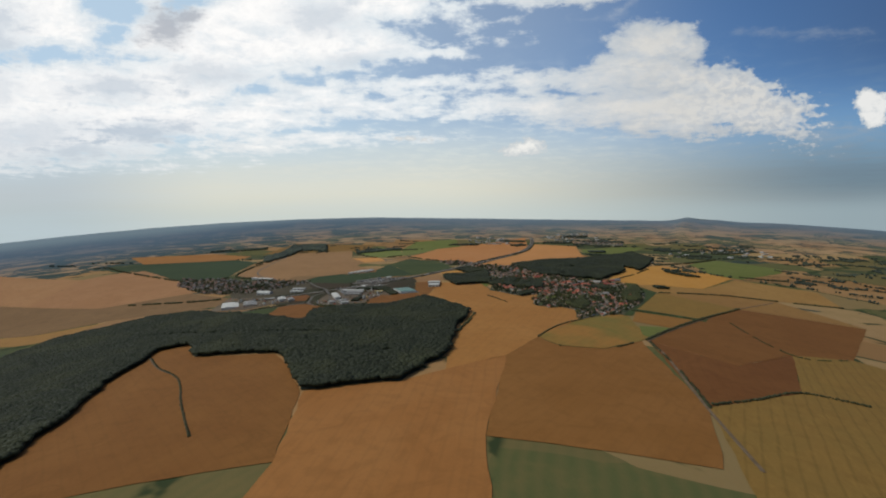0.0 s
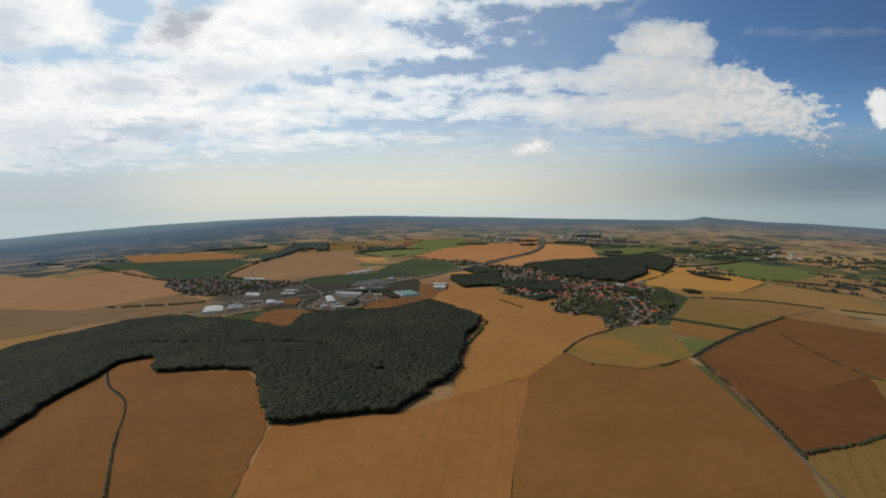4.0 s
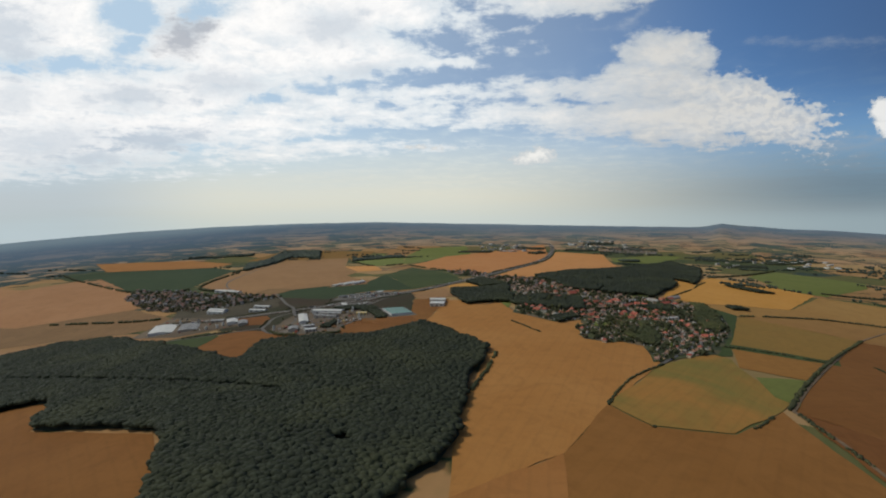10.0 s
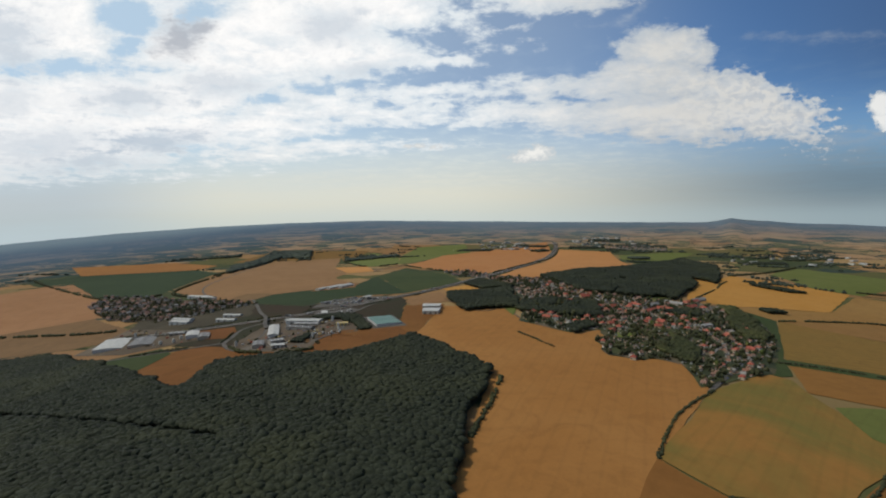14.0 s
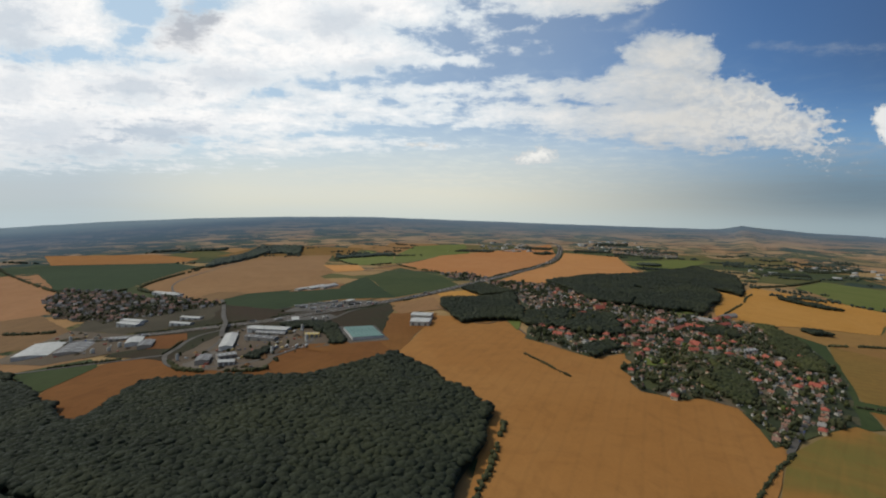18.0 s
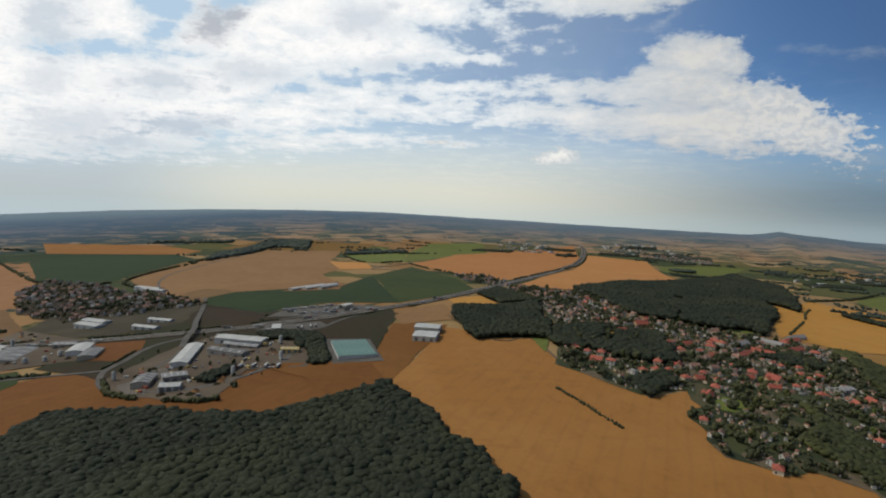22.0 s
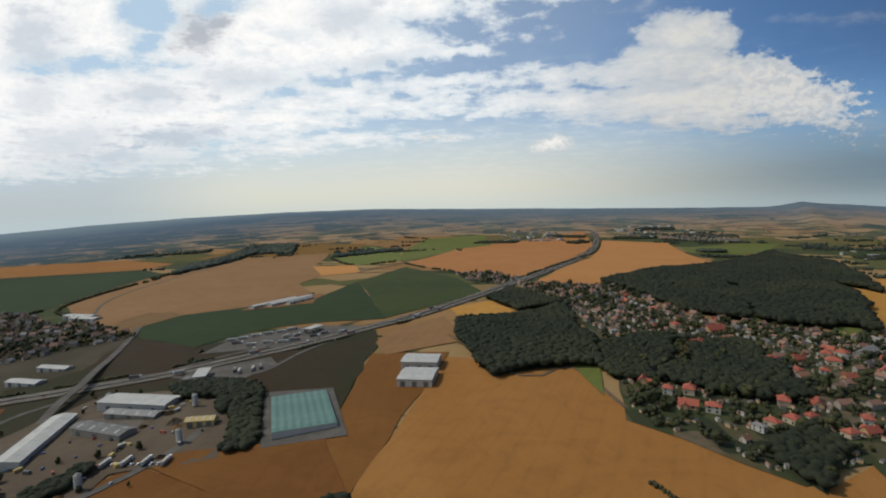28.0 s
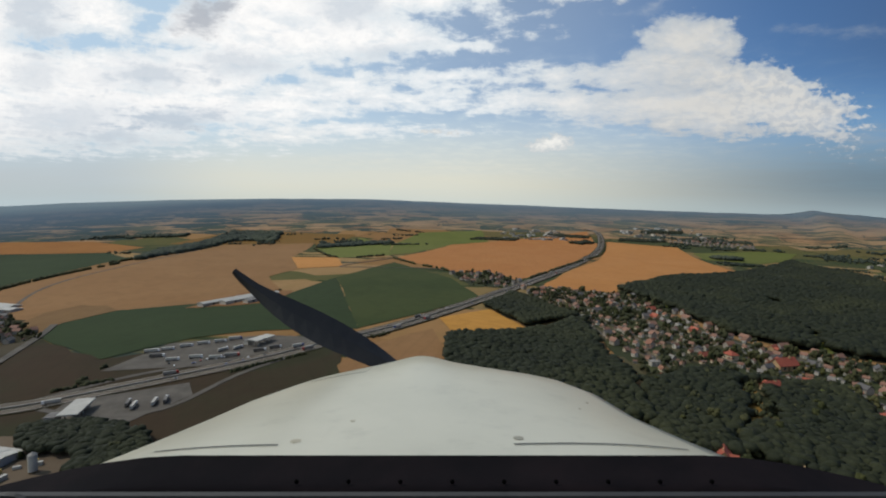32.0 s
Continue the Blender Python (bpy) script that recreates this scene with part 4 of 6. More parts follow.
wood([(-1104, 1202), (-1086, 1277), (-877, 1390), (-756, 1372), (-598, 1275), (-484, 1193), (-353, 1097), (-356, 1202), (-293, 1202), (-174, 1198), (-93, 1287), (22, 1118), (-7, 1002), (-18, 834), (-85, 683), (-220, 665), (-283, 793), (-329, 864), (-498, 903), (-559, 1000), (-616, 990), (-600, 860), (-590, 790), (-550, 680), (-515, 560), (-490, 470), (-700, 480), (-1000, 700), (-1110, 976)], 4.8, 12, 11, "dense dark green broadleaf forest", slit=(-722, 1132, 0.340, 0.940, -760, -230))
wood([(214, 2074), (403, 2306), (615, 2464), (983, 2904), (976, 2560), (806, 2190), (722, 2040), (716, 2090), (700, 2160), (640, 1985), (530, 1800), (470, 1700), (366, 1720), (299, 1747), (266, 1781), (244, 1952)], 6.2, 13, 12, "dense dark green forest behind the village")
wood([(-55, 1688), (10, 1712), (34, 1732), (105, 1806), (88, 1667), (100, 1610), (90, 1507), (59, 1508), (-12, 1479), (-46, 1596)], 4.7, 11, 13, "dark wood between motorway and village")
wood([(-18, 1867), (29, 1757), (98, 1818), (37, 1952), (24, 1976)], 4.6, 10, 14, "trees along the motorway edge")
wood([(92, 1478), (97, 1540), (106, 1585), (150, 1620), (187, 1632), (196, 1608), (176, 1590), (152, 1524), (122, 1470)], 4.5, 9, 30, "dense dark trees between wood and village park")
wood([(378, 1540), (430, 1566), (454, 1540), (442, 1505), (400, 1512)], 4.5, 9, 31, "dark trees beside the manor farm")
wood([(150, 1357), (197, 1395), (210, 1366), (160, 1312)], 4.5, 9, 29, "small wood at the stubble's edge")
wood([(156, 1520), (168, 1516), (196, 1590), (200, 1610), (262, 1612), (250, 1540), (242, 1490), (232, 1440), (200, 1432), (160, 1452), (128, 1474)], 4.7, 10, 15, "wooded village park with dark crowns")
wood([(830, 2074), (903, 2001), (927, 1952), (878, 1952), (842, 2001)], 5.5, 10, 16, "narrow copse in the golden field")
wood([(628, 1653), (665, 1659), (673, 1629), (634, 1623)], 5, 10, 17, "small round copse in the field")
wood([(325, 3233), (403, 3294), (421, 3233), (366, 3202)], 10, 12, 18, "copse beside the motorway")
wood([(620, 2453), (683, 2538), (781, 2513), (732, 2428)], 10, 12, 19, "copse at the edge of the stubble")
wood([(-310, 1473), (-267, 1480), (-221, 1464), (-208, 1440), (-228, 1407), (-245, 1440), (-283, 1447)], 4.2, 8, 20, "dark trees between works and petrol station")
wood([(-289, 1290), (-266, 1284), (-262, 1328), (-276, 1334)], 3.6, 7, 22, "dark trees in the works yard")


def hedge(line, width, height, seed, label, gap=-0.15):
    width, height = width * 0.60, height * 0.58
    rnd = random.Random(seed)
    centres, sizes = [], []
    for x, y in smooth_line(line, 3.2):
        if noise.noise((x * 0.025, y * 0.025, seed)) < gap:
            continue
        for _ in range(2):
            s = width * rnd.uniform(0.35, 0.75)
            px, py = x + rnd.uniform(-0.5, 0.5) * width, y + rnd.uniform(-0.5, 0.5) * width
            centres.append((px, py, land_height(px, py) + rnd.uniform(0.25, 0.75) * height))
            sizes.append(s)
    v, f = lumps(ICO1, np.array(centres), np.array(sizes), 1.1, seed, 0.35)
    return tagged(arrays("hedgerow", v, f, LEAF_HEDGE, True), label, "hedge", kind="stuff")


for k, (line, w, h, gap, label) in enumerate((
    ([(143, 924), (195, 1013), (262, 1086)], 4, 4, -0.3, "dark hedge along the field edge"),
    ([(172, 871), (249, 866), (339, 944)], 4, 3, -0.05, "dark green hedge at the field corner"),
    ([(354, 954), (434, 1052), (573, 1208), (781, 1421)], 6, 5, -0.4, "dark hedge along the lane"),
    ([(415, 1226), (488, 1220), (573, 1196)], 5, 4, -0.3, "hedge between two fields"),
    ([(603, 1542), (817, 1614), (996, 1616), (1220, 1623)], 6, 5, -0.2, "broken hedge across the fields"),
    ([(650, 1260), (637, 972), (781, 1008)], 4, 3, -0.1, "thin broken hedge"),
    ([(320, 637), (403, 678), (493, 730), (573, 708)], 5, 4, -0.4, "dark hedge between brown and olive fields"),
    ([(311, 626), (339, 781), (354, 939)], 5, 4, -0.2, "bushes along the earth lane"),
    ([(-612, 952), (-537, 856), (-454, 772), (-375, 643), (-306, 537)], 3.5, 2.5, -0.3, "line of dark bushes along a track"),
    ([(71, 1315), (92, 1275), (113, 1235)], 4, 3, -0.4, "short row of bushes in the stubble"),
    ([(-6, 952), (17, 1037), (30, 1104)], 6, 5, -0.5, "bushes at the wood's edge"),
    ([(-636, 1760), (-781, 1903), (-933, 2047), (-976, 2428)], 9, 8, -0.35, "tree row along the country road"),
    ([(-1006, 2440), (-1017, 3044), (-854, 3099)], 10, 9, -0.3, "tree row at the field's edge"),
    ([(-482, 1868), (-416, 1893), (-356, 1991)], 3.5, 4, 0.05, "row of young trees along the field"),
    ([(-265, 2547), (-183, 2391), (-104, 2286), (-27, 2078)], 7, 6, -0.1, "bushes along the road"),
    ([(482, 3282), (366, 2867), (244, 2586), (146, 2355), (73, 2184)], 7, 6, -0.15, "bushes along the motorway"),
    ([(-599, 2869), (-426, 2550), (-298, 2636)], 8, 7, -0.2, "tree row round the meadow"),
    ([(1081, 2028), (1274, 1998), (1586, 2074)], 8, 7, -0.2, "tree row beyond the golden field"),
    ([(785, 2105), (730, 2030), (668, 1930), (535, 1747)], 5, 5, -0.3, "dark bushes along a track through the golden field"),
    ([(882, 2272), (1074, 2397), (1318, 2623)], 9, 8, -0.3, "tree belt beside the meadow"),
    ([(-1120, 1640), (-980, 1600), (-850, 1560), (-760, 1545)], 8, 7, -0.2, "trees along the road to the factory"),
    ([(-1781, 2477), (-1074, 1964), (-953, 2008)], 9, 8, -0.2, "tree row beside the green crop"),
    ([(-683, 1470), (-525, 1481), (-378, 1525), (-320, 1564)], 5, 4, -0.1, "bushes along the motorway verge"),
    ([(-229, 1581), (-171, 1647), (-122, 1708)], 5, 4, 0.0, "bushes on the motorway bank"),
    ([(-386, 1291), (-355, 1258), (-319, 1244), (-272, 1238), (-240, 1242), (-240, 1278)], 7, 7, -0.25, "dark trees along the works' fence"),
    ([(-470, 1318), (-560, 1305), (-680, 1288)], 6, 5, -0.2, "dark hedge along the factory road"),
    ([(-430, 1440), (-432, 1400), (-424, 1362), (-420, 1332)], 4, 4, -0.1, "bushes along the curving road"),
    ([(-352, 1596), (-345, 1560), (-330, 1556)], 5, 5, -0.4, "bushes beside the lorry park"),
)):
    hedge(line, w, h, 40 + k, label, gap)



def groves(seed, count, spots, label):
    """Far copses, tree rows and hedges: short broken lines of crowns, lying mostly across the view."""
    rnd = random.Random(seed)
    centres, sizes = [], []
    for _ in range(count):
        az, far = rnd.uniform(*spots[0]), rnd.uniform(*spots[1])
        x0, y0 = far * math.sin(radians(az)), 400 + far * math.cos(radians(az))
        if any(inside(x0, y0, p) for p in OPEN_FIELDS):
            continue
        long, deep = rnd.uniform(40, 210), rnd.choice((4, 6, 8, 30, 60))
        turn = radians(rnd.uniform(-28, 28) - az * 0.6)
        for _ in range(int(long * (0.28 + deep * 0.012))):
            u, w = rnd.uniform(-0.5, 0.5) * long, rnd.gauss(0, 0.35) * deep
            if noise.noise((u * 0.03 + seed, x0 * 0.01, y0 * 0.01)) < -0.18:
                continue
            x, y = x0 + u * math.cos(turn) - w * math.sin(turn), y0 + u * math.sin(turn) + w * math.cos(turn)
            q = rnd.uniform(2.2, 4.6)
            centres.append((x, y, land_height(x, y) + q * rnd.uniform(0.5, 1.3)))
            sizes.append(q)
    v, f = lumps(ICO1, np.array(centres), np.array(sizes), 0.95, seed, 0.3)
    return tagged(arrays("far_trees", v, f, LEAF_HAZED, True), label, "trees", kind="stuff")


# broad fields that stay free of far trees
OPEN_FIELDS = [
    [(-1900, 2780), (-1466, 2950), (-1200, 2870), (-1220, 2715), (-1690, 2585)],
    [(-1003, 2432), (-973, 2964), (-661, 3056), (-440, 2290), (-354, 1985), (-630, 1758), (-930, 2047)],
    [(-264, 2547), (-140, 3078), (461, 3580), (736, 3201), (615, 2447), (204, 2047), (25, 2106)],
    [(1065, 2365), (1300, 2580), (1450, 2300), (1380, 2190), (1090, 1975), (1010, 2050)],
    [(505, 1722), (645, 1985), (812, 2190), (1061, 1982), (817, 1708)],
    [(-1780, 2470), (-1680, 2590), (-1230, 2720), (-1050, 2560), (-959, 2012)],
    [(-2350, 1950), (-2300, 2330), (-1586, 2428), (-1098, 1958), (-952, 1732), (-1220, 1392), (-1950, 1550)],
    [(690, 2780), (735, 3080), (1000, 3170), (1200, 3100), (1050, 2850), (850, 2700)],
    [(-640, 2900), (-450, 2520), (-250, 2560), (-300, 2960)],
]
groves(201, 110, ((14, 47), (1900, 3050)), "dark copses and tree rows in the eastern fields")
groves(205, 16, ((14.5, 20.0), (2900, 3230)), "dark trees round the far village")
groves(206, 18, ((24.0, 33.0), (2800, 3150)), "dark woods in the far eastern fields")
groves(203, 30, ((-48, -6), (2500, 3050)), "dark copses in the western fields")


def crown_bm(seed, size, clumps):
    rnd = random.Random(seed)
    bm = bmesh.new()
    for _ in range(clumps):
        a, r = rnd.uniform(0, 6.28), size * 0.55 * math.sqrt(rnd.random())
        z = rnd.uniform(0.0, 1.0)
        s = size * rnd.uniform(0.34, 0.55) * (1.15 - 0.4 * z)
        k = math.sin(math.pi * (0.25 + 0.6 * (1 - z)))
        made = bmesh.ops.create_icosphere(bm, subdivisions=2, radius=s)["verts"]
        for v in made:
            v.co *= 1 + rnd.uniform(-0.3, 0.3)
            v.co += Vector((math.cos(a) * r * k, math.sin(a) * r * k, size * (0.75 + 1.25 * z)))
    for f in bm.faces:
        f.smooth = True
    return bm


def make_tree(seed, size, mat, label):
    rnd = random.Random(seed)
    top = tagged(new("tree"), label, "tree", "village trees")
    bm = bmesh.new()
    bmesh.ops.create_cone(bm, cap_ends=True, segments=7, radius1=size * 0.09, radius2=size * 0.04, depth=size * 1.1, matrix=Matrix.Translation((0, 0, size * 0.55)))
    for k in range(3):
        a = k * 2.1 + rnd.random()
        m = Matrix.Translation((0, 0, size * 0.75)) @ Matrix.Rotation(a, 4, "Z") @ Matrix.Rotation(0.75, 4, "Y") @ Matrix.Translation((0, 0, size * 0.3))
        bmesh.ops.create_cone(bm, cap_ends=True, segments=5, radius1=size * 0.04, radius2=size * 0.015, depth=size * 0.6, matrix=m)
    part("trunk", bm, BARK, top)
    part("crown", crown_bm(seed + 7, size, 14), mat, top)
    return top


TREES = [make_tree(1, 2.9, LEAF, "round dark green broadleaf tree in a garden"), make_tree(2, 3.6, LEAF, "tall dark green broadleaf tree among houses"),
         make_tree(3, 2.5, LEAF_LIGHT, "pale green garden tree"), make_tree(4, 2.0, LEAF, "small fruit tree in a garden"), make_tree(5, 4.4, LEAF_HEDGE, "large old broadleaf tree")]
used_proto = set()


def put_copy(proto, m):
    """The first use moves the thing itself, later ones copy it."""
    if proto.name not in used_proto:
        used_proto.add(proto.name)
        proto.matrix_basis = m
        return proto
    return copy_thing(proto, m)


# ---- houses ----
def box_bm(x0, x1, y0, y1, z0, z1, bm=None):
    bm = bm or bmesh.new()
    bmesh.ops.create_cube(bm, size=1, matrix=Matrix.LocRotScale(((x0 + x1) / 2, (y0 + y1) / 2, (z0 + z1) / 2), None, (x1 - x0, y1 - y0, z1 - z0)))
    return bm


def gable_bm(w, d, z0, z1, over=0.5, thick=0.28):
    """A pitched roof with thickness; the ridge runs along x."""
    bm = bmesh.new()
    x, y = w / 2 + over, d / 2 + over
    drop = over * (z1 - z0) / (d / 2)
    sec = [(-y, z0 - drop), (0, z1), (y, z0 - drop), (y, z0 - drop + thick), (0, z1 + thick), (-y, z0 - drop + thick)]
    rows = [[bm.verts.new((s, a, b)) for a, b in sec] for s in (-x, x)]
    for i in range(6):
        bm.faces.new((rows[0][i], rows[0][(i + 1) % 6], rows[1][(i + 1) % 6], rows[1][i]))
    for r in rows:
        bm.faces.new((r[0], r[1], r[4], r[5]))
        bm.faces.new((r[1], r[2], r[3], r[4]))
    bmesh.ops.recalc_face_normals(bm, faces=bm.faces[:])
    return bm


def hip_bm(w, d, z0, z1, over=0.5, thick=0.3):
    bm = bmesh.new()
    x, y = w / 2 + over, d / 2 + over
    r = max(w / 2 - d / 2, 0.3)
    low = [bm.verts.new((a, b, z0 - 0.25)) for a, b in ((-x, -y), (x, -y), (x, y), (-x, y))]
    eave = [bm.verts.new((a, b, z0 - 0.25 + thick)) for a, b in ((-x, -y), (x, -y), (x, y), (-x, y))]
    t0, t1 = bm.verts.new((-r, 0, z1)), bm.verts.new((r, 0, z1))
    bm.faces.new(low)
    for i in range(4):
        bm.faces.new((low[i], low[(i + 1) % 4], eave[(i + 1) % 4], eave[i]))
    for f in ((eave[0], eave[1], t1, t0), (eave[2], eave[3], t0, t1), (eave[1], eave[2], t1), (eave[3], eave[0], t0)):
        bm.faces.new(f)
    bmesh.ops.recalc_face_normals(bm, faces=bm.faces[:])
    return bm


def wall_bm(w, d, h, peak):
    """Walls with gable ends and a plinth."""
    bm = bmesh.new()
    sec = [(-d / 2, -1.2), (d / 2, -1.2), (d / 2, h), (0, peak), (-d / 2, h)]
    rows = [[bm.verts.new((s, a, b)) for a, b in sec] for s in (-w / 2, w / 2)]
    for i in range(5):
        bm.faces.new((rows[0][i], rows[0][(i + 1) % 5], rows[1][(i + 1) % 5], rows[1][i]))
    for r in rows:
        bm.faces.new(r)
    bmesh.ops.recalc_face_normals(bm, faces=bm.faces[:])
    return bm


def window_mesh():
    bm = box_bm(-0.6, 0.6, -0.06, 0.06, -0.7, 0.7)
    me = bpy.data.meshes.new("window")
    bm.to_mesh(me)
    bm.free()
    me.materials.append(GLASS)
    return me


WINDOW = window_mesh()


def make_house(w, d, h, rise, roof, wall, hip, label, storeys=1, wing=False, dormer=False):
    w, d, h, rise = w * 0.76, d * 0.76, h * 0.82, rise * 0.78
    top = tagged(new("house"), label, "house", "village houses")
    part("wall", wall_bm(w, d, h, h + (0.0 if hip else rise) - 0.02 if not hip else h - 0.02), wall, top)
    r = part("roof", hip_bm(w, d, h, h + rise) if hip else gable_bm(w, d, h, h + rise), roof, top)
    part("chimney", box_bm(w * 0.18, w * 0.18 + 0.7, -0.9, -0.3, h + rise * 0.5, h + rise + 0.8), WALLS[3], r)
    for s in range(storeys):
        z = 1.4 + 2.4 * s
        cols = max(2, min(5, int(w / 4.2)))
        for k in range(cols):
            x = -w / 2 + w * (k + 0.5) / cols
            for side in (-1, 1):
                piece("window", WINDOW, top, (x, side * (d / 2 + 0.02), z))
        piece("window", WINDOW, top, (-w / 2 - 0.02, d * 0.2, z), math.pi / 2)
    part("door", box_bm(-w * 0.02 - 0.5, -w * 0.02 + 0.5, -d / 2 - 0.08, -d / 2 + 0.05, 0, 2.05), WOOD, top)
    if wing:
        part("wing_wall", wall_bm(d * 0.75, w * 0.42, h * 0.85, h * 0.85 + rise * 0.6), wall, top).matrix_basis = pose(w * 0.2, d * 0.62, 0, 0, 0, 90)
        part("wing_roof", gable_bm(d * 0.75, w * 0.42, h * 0.85, h * 0.85 + rise * 0.6), roof, top).matrix_basis = pose(w * 0.2, d * 0.62, 0, 0, 0, 90)
    if dormer:
        part("dormer", gable_bm(1.8, 1.5, h + rise * 0.55, h + rise * 0.8, 0.2, 0.15), roof, r).matrix_basis = pose(-w * 0.15, d * 0.25, 0, 0, 0, 90)
    return top


HOUSES = [
    make_house(11, 8.5, 3.6, 4.2, ROOFS[0], WALLS[0], False, "white house with an orange tiled gable roof", 1, False, True),
    make_house(10, 9, 4.6, 3.4, ROOFS[1], WALLS[1], True, "cream house with a red hipped roof", 1),
    make_house(14, 8, 3.4, 4.0, ROOFS[0], WALLS[1], False, "long cream cottage with an orange roof", 1, True),
    make_house(10.5, 8, 5.8, 3.4, ROOFS[2], WALLS[0], False, "two-storey white house with a brown roof", 2),
    make_house(10, 8.5, 3.4, 3.8, ROOFS[3], WALLS[2], False, "grey house with a grey roof", 1),
    make_house(9.5, 9, 5.6, 3.0, ROOFS[1], WALLS[0], True, "two-storey white villa with a red roof", 2),
    make_house(13, 8.5, 3.6, 4.0, ROOFS[1], WALLS[3], False, "ochre farmhouse with a red roof", 1, True),
    make_house(7, 5, 2.6, 1.8, ROOFS[4], WALLS[2], False, "small grey shed with a dark roof"),
    make_house(12, 9, 6.0, 2.2, ROOFS[3], WALLS[0], True, "white two-storey house with a flat grey roof", 2),
    make_house(8.5, 7, 3.0, 3.0, ROOFS[2], WALLS[1], False, "small cream cottage with a faded brown roof", 1),
    make_house(9, 7.5, 3.2, 2.8, ROOFS[4], WALLS[0], True, "white cottage with a dark slate roof", 1),
    make_house(62, 15, 6.0, 5.0, ROOFS[3], WALLS[2], False, "long grey-roofed barn of the manor farm", 1),
    make_house(48, 14, 5.5, 5.0, ROOFS[1], WALLS[1], False, "long red-roofed wing of the manor farm", 1),
]
VILLAGE = [(105, 1513), (86, 1395), (159, 1318), (212, 1350), (205, 1236), (274, 1180), (268, 1134), (258, 1095), (372, 1171), (482, 1342), (547, 1503), (561, 1647), (466, 1684), (366, 1699), (287, 1732), (254, 1769), (232, 1952), (217, 2031), (81, 2056), (44, 1952), (107, 1787), (115, 1623)]
PARK = [(92, 1478), (97, 1540), (106, 1585), (150, 1620), (187, 1632), (200, 1612), (262, 1612), (250, 1540), (242, 1490), (232, 1440), (200, 1432), (160, 1452), (122, 1470)]
STREETS = [
    [(259, 1085), (366, 1232), (403, 1403), (366, 1574), (305, 1671), (244, 1757), (195, 1903), (146, 2037), (73, 2074)],
    [(102, 1793), (116, 1708), (146, 1623), (112, 1510), (96, 1466)],
    [(73, 1915), (122, 1806), (183, 1708), (244, 1635), (366, 1574)],
    [(146, 1354), (232, 1403), (403, 1403), (512, 1452)],
    [(293, 1232), (403, 1293), (488, 1354)],
    [(232, 1513), (305, 1549), (366, 1574), (488, 1586), (573, 1659)],
]
taken = []


def free(x, y, gap):
    return all((x - a) ** 2 + (y - b) ** 2 > (gap + g) ** 2 for a, b, g in taken)


def settle(rnd, x, y, turn, picks):
    proto = HOUSES[rnd.choice(picks)]
    s = rnd.uniform(0.70, 0.98)
    z = min(land_height(x + a, y + b) for a in (-5, 5) for b in (-4, 4))
    ob = put_copy(proto, pose(x, y, z + 0.9, 0, 0, turn) @ Matrix.Diagonal((s * rnd.uniform(0.9, 1.15), s, s, 1)))
    taken.append((x, y, 7.0))
    return ob


def build_village():
    rnd = random.Random(5)
    old = [3, 3, 9, 4, 2, 8, 9, 9, 0, 9, 3, 6]
    new_part = [0, 1, 2, 3, 6, 3, 5, 9, 0, 9, 10, 4, 3, 8, 1]
    count = 0
    for k, (x, y) in enumerate(RED_HOUSES):
        z = min(land_height(x + a, y + b) for a in (-5, 5) for b in (-4, 4))
        s = (0.8 if y < 1550 else 1.05) + 0.3 * rnd.random()
        put_copy(HOUSES[(1, 6, 5)[k % 3]], pose(x, y, z + 1.0, 0, 0, rnd.choice((20, 65, 110, 155))) @ Matrix.Diagonal((s * 1.1, s, s, 1)))
        taken.append((x, y, 9.0))
    for x, y, turn, k in ((374, 1592, 39, 11), (352, 1532, 42, 12), (390, 1562, 130, 12), (498, 1680, 30, 12), (462, 1608, 32, 12), (524, 1712, 32, 11), (440, 1640, 120, 11)):
        put_copy(HOUSES[k], pose(x, y, min(land_height(x + a, y + b) for a in (-20, 20) for b in (-8, 8)) + 1.0, 0, 0, turn))
        taken.extend([(x + math.cos(radians(turn)) * d, y + math.sin(radians(turn)) * d, 8.0) for d in (-16, 0, 16)])
    for line in STREETS:
        pts = smooth_line(line, 14)
        for i in range(1, len(pts) - 1):
            t = Vector((pts[i + 1][0] - pts[i - 1][0], pts[i + 1][1] - pts[i - 1][1])).normalized()
            for side in (-1, 1):
                d = side * rnd.uniform(11, 15)
                x, y = pts[i][0] + t.y * d, pts[i][1] - t.x * d
                if inside(x, y, VILLAGE) and not inside(x, y, PARK) and free(x, y, 5.5) and rnd.random() < 0.95:
                    settle(rnd, x, y, math.degrees(math.atan2(t.y, t.x)) + rnd.choice((0, 0, 90)) + rnd.uniform(-4, 4), old if y > 1610 else new_part)
                    count += 1
    tries = 0
    while count < 232 and tries < 9000:
        tries += 1
        x, y = rnd.uniform(37, 573), rnd.uniform(1086, 2062)
        if not inside(x, y, VILLAGE) or inside(x, y, PARK) or not free(x, y, 6.0):
            continue
        near = min(math.hypot(x - a, y - b) for line in STREETS for a, b in smooth_line(line, 30))
        if near > 9:
            settle(rnd, x, y, rnd.choice((20, 110, 65, 155)) + rnd.uniform(-8, 8), (old if y > 1610 else new_part) + [7, 7])
            count += 1
    placed = 0
    while placed < 290:
        x, y = rnd.uniform(37, 580), rnd.uniform(1080, 2074)
        if inside(x, y, VILLAGE) and free(x, y, 1.5):
            s = rnd.uniform(0.7, 1.25)
            put_copy(TREES[rnd.choice((0, 0, 1, 1, 2, 0, 3, 4, 1))], pose(x, y, land_height(x, y) + 0.3, 0, 0, rnd.uniform(0, 360)) @ Matrix.Diagonal((s, s, s * rnd.uniform(0.85, 1.15), 1)))
            placed += 1


build_village()

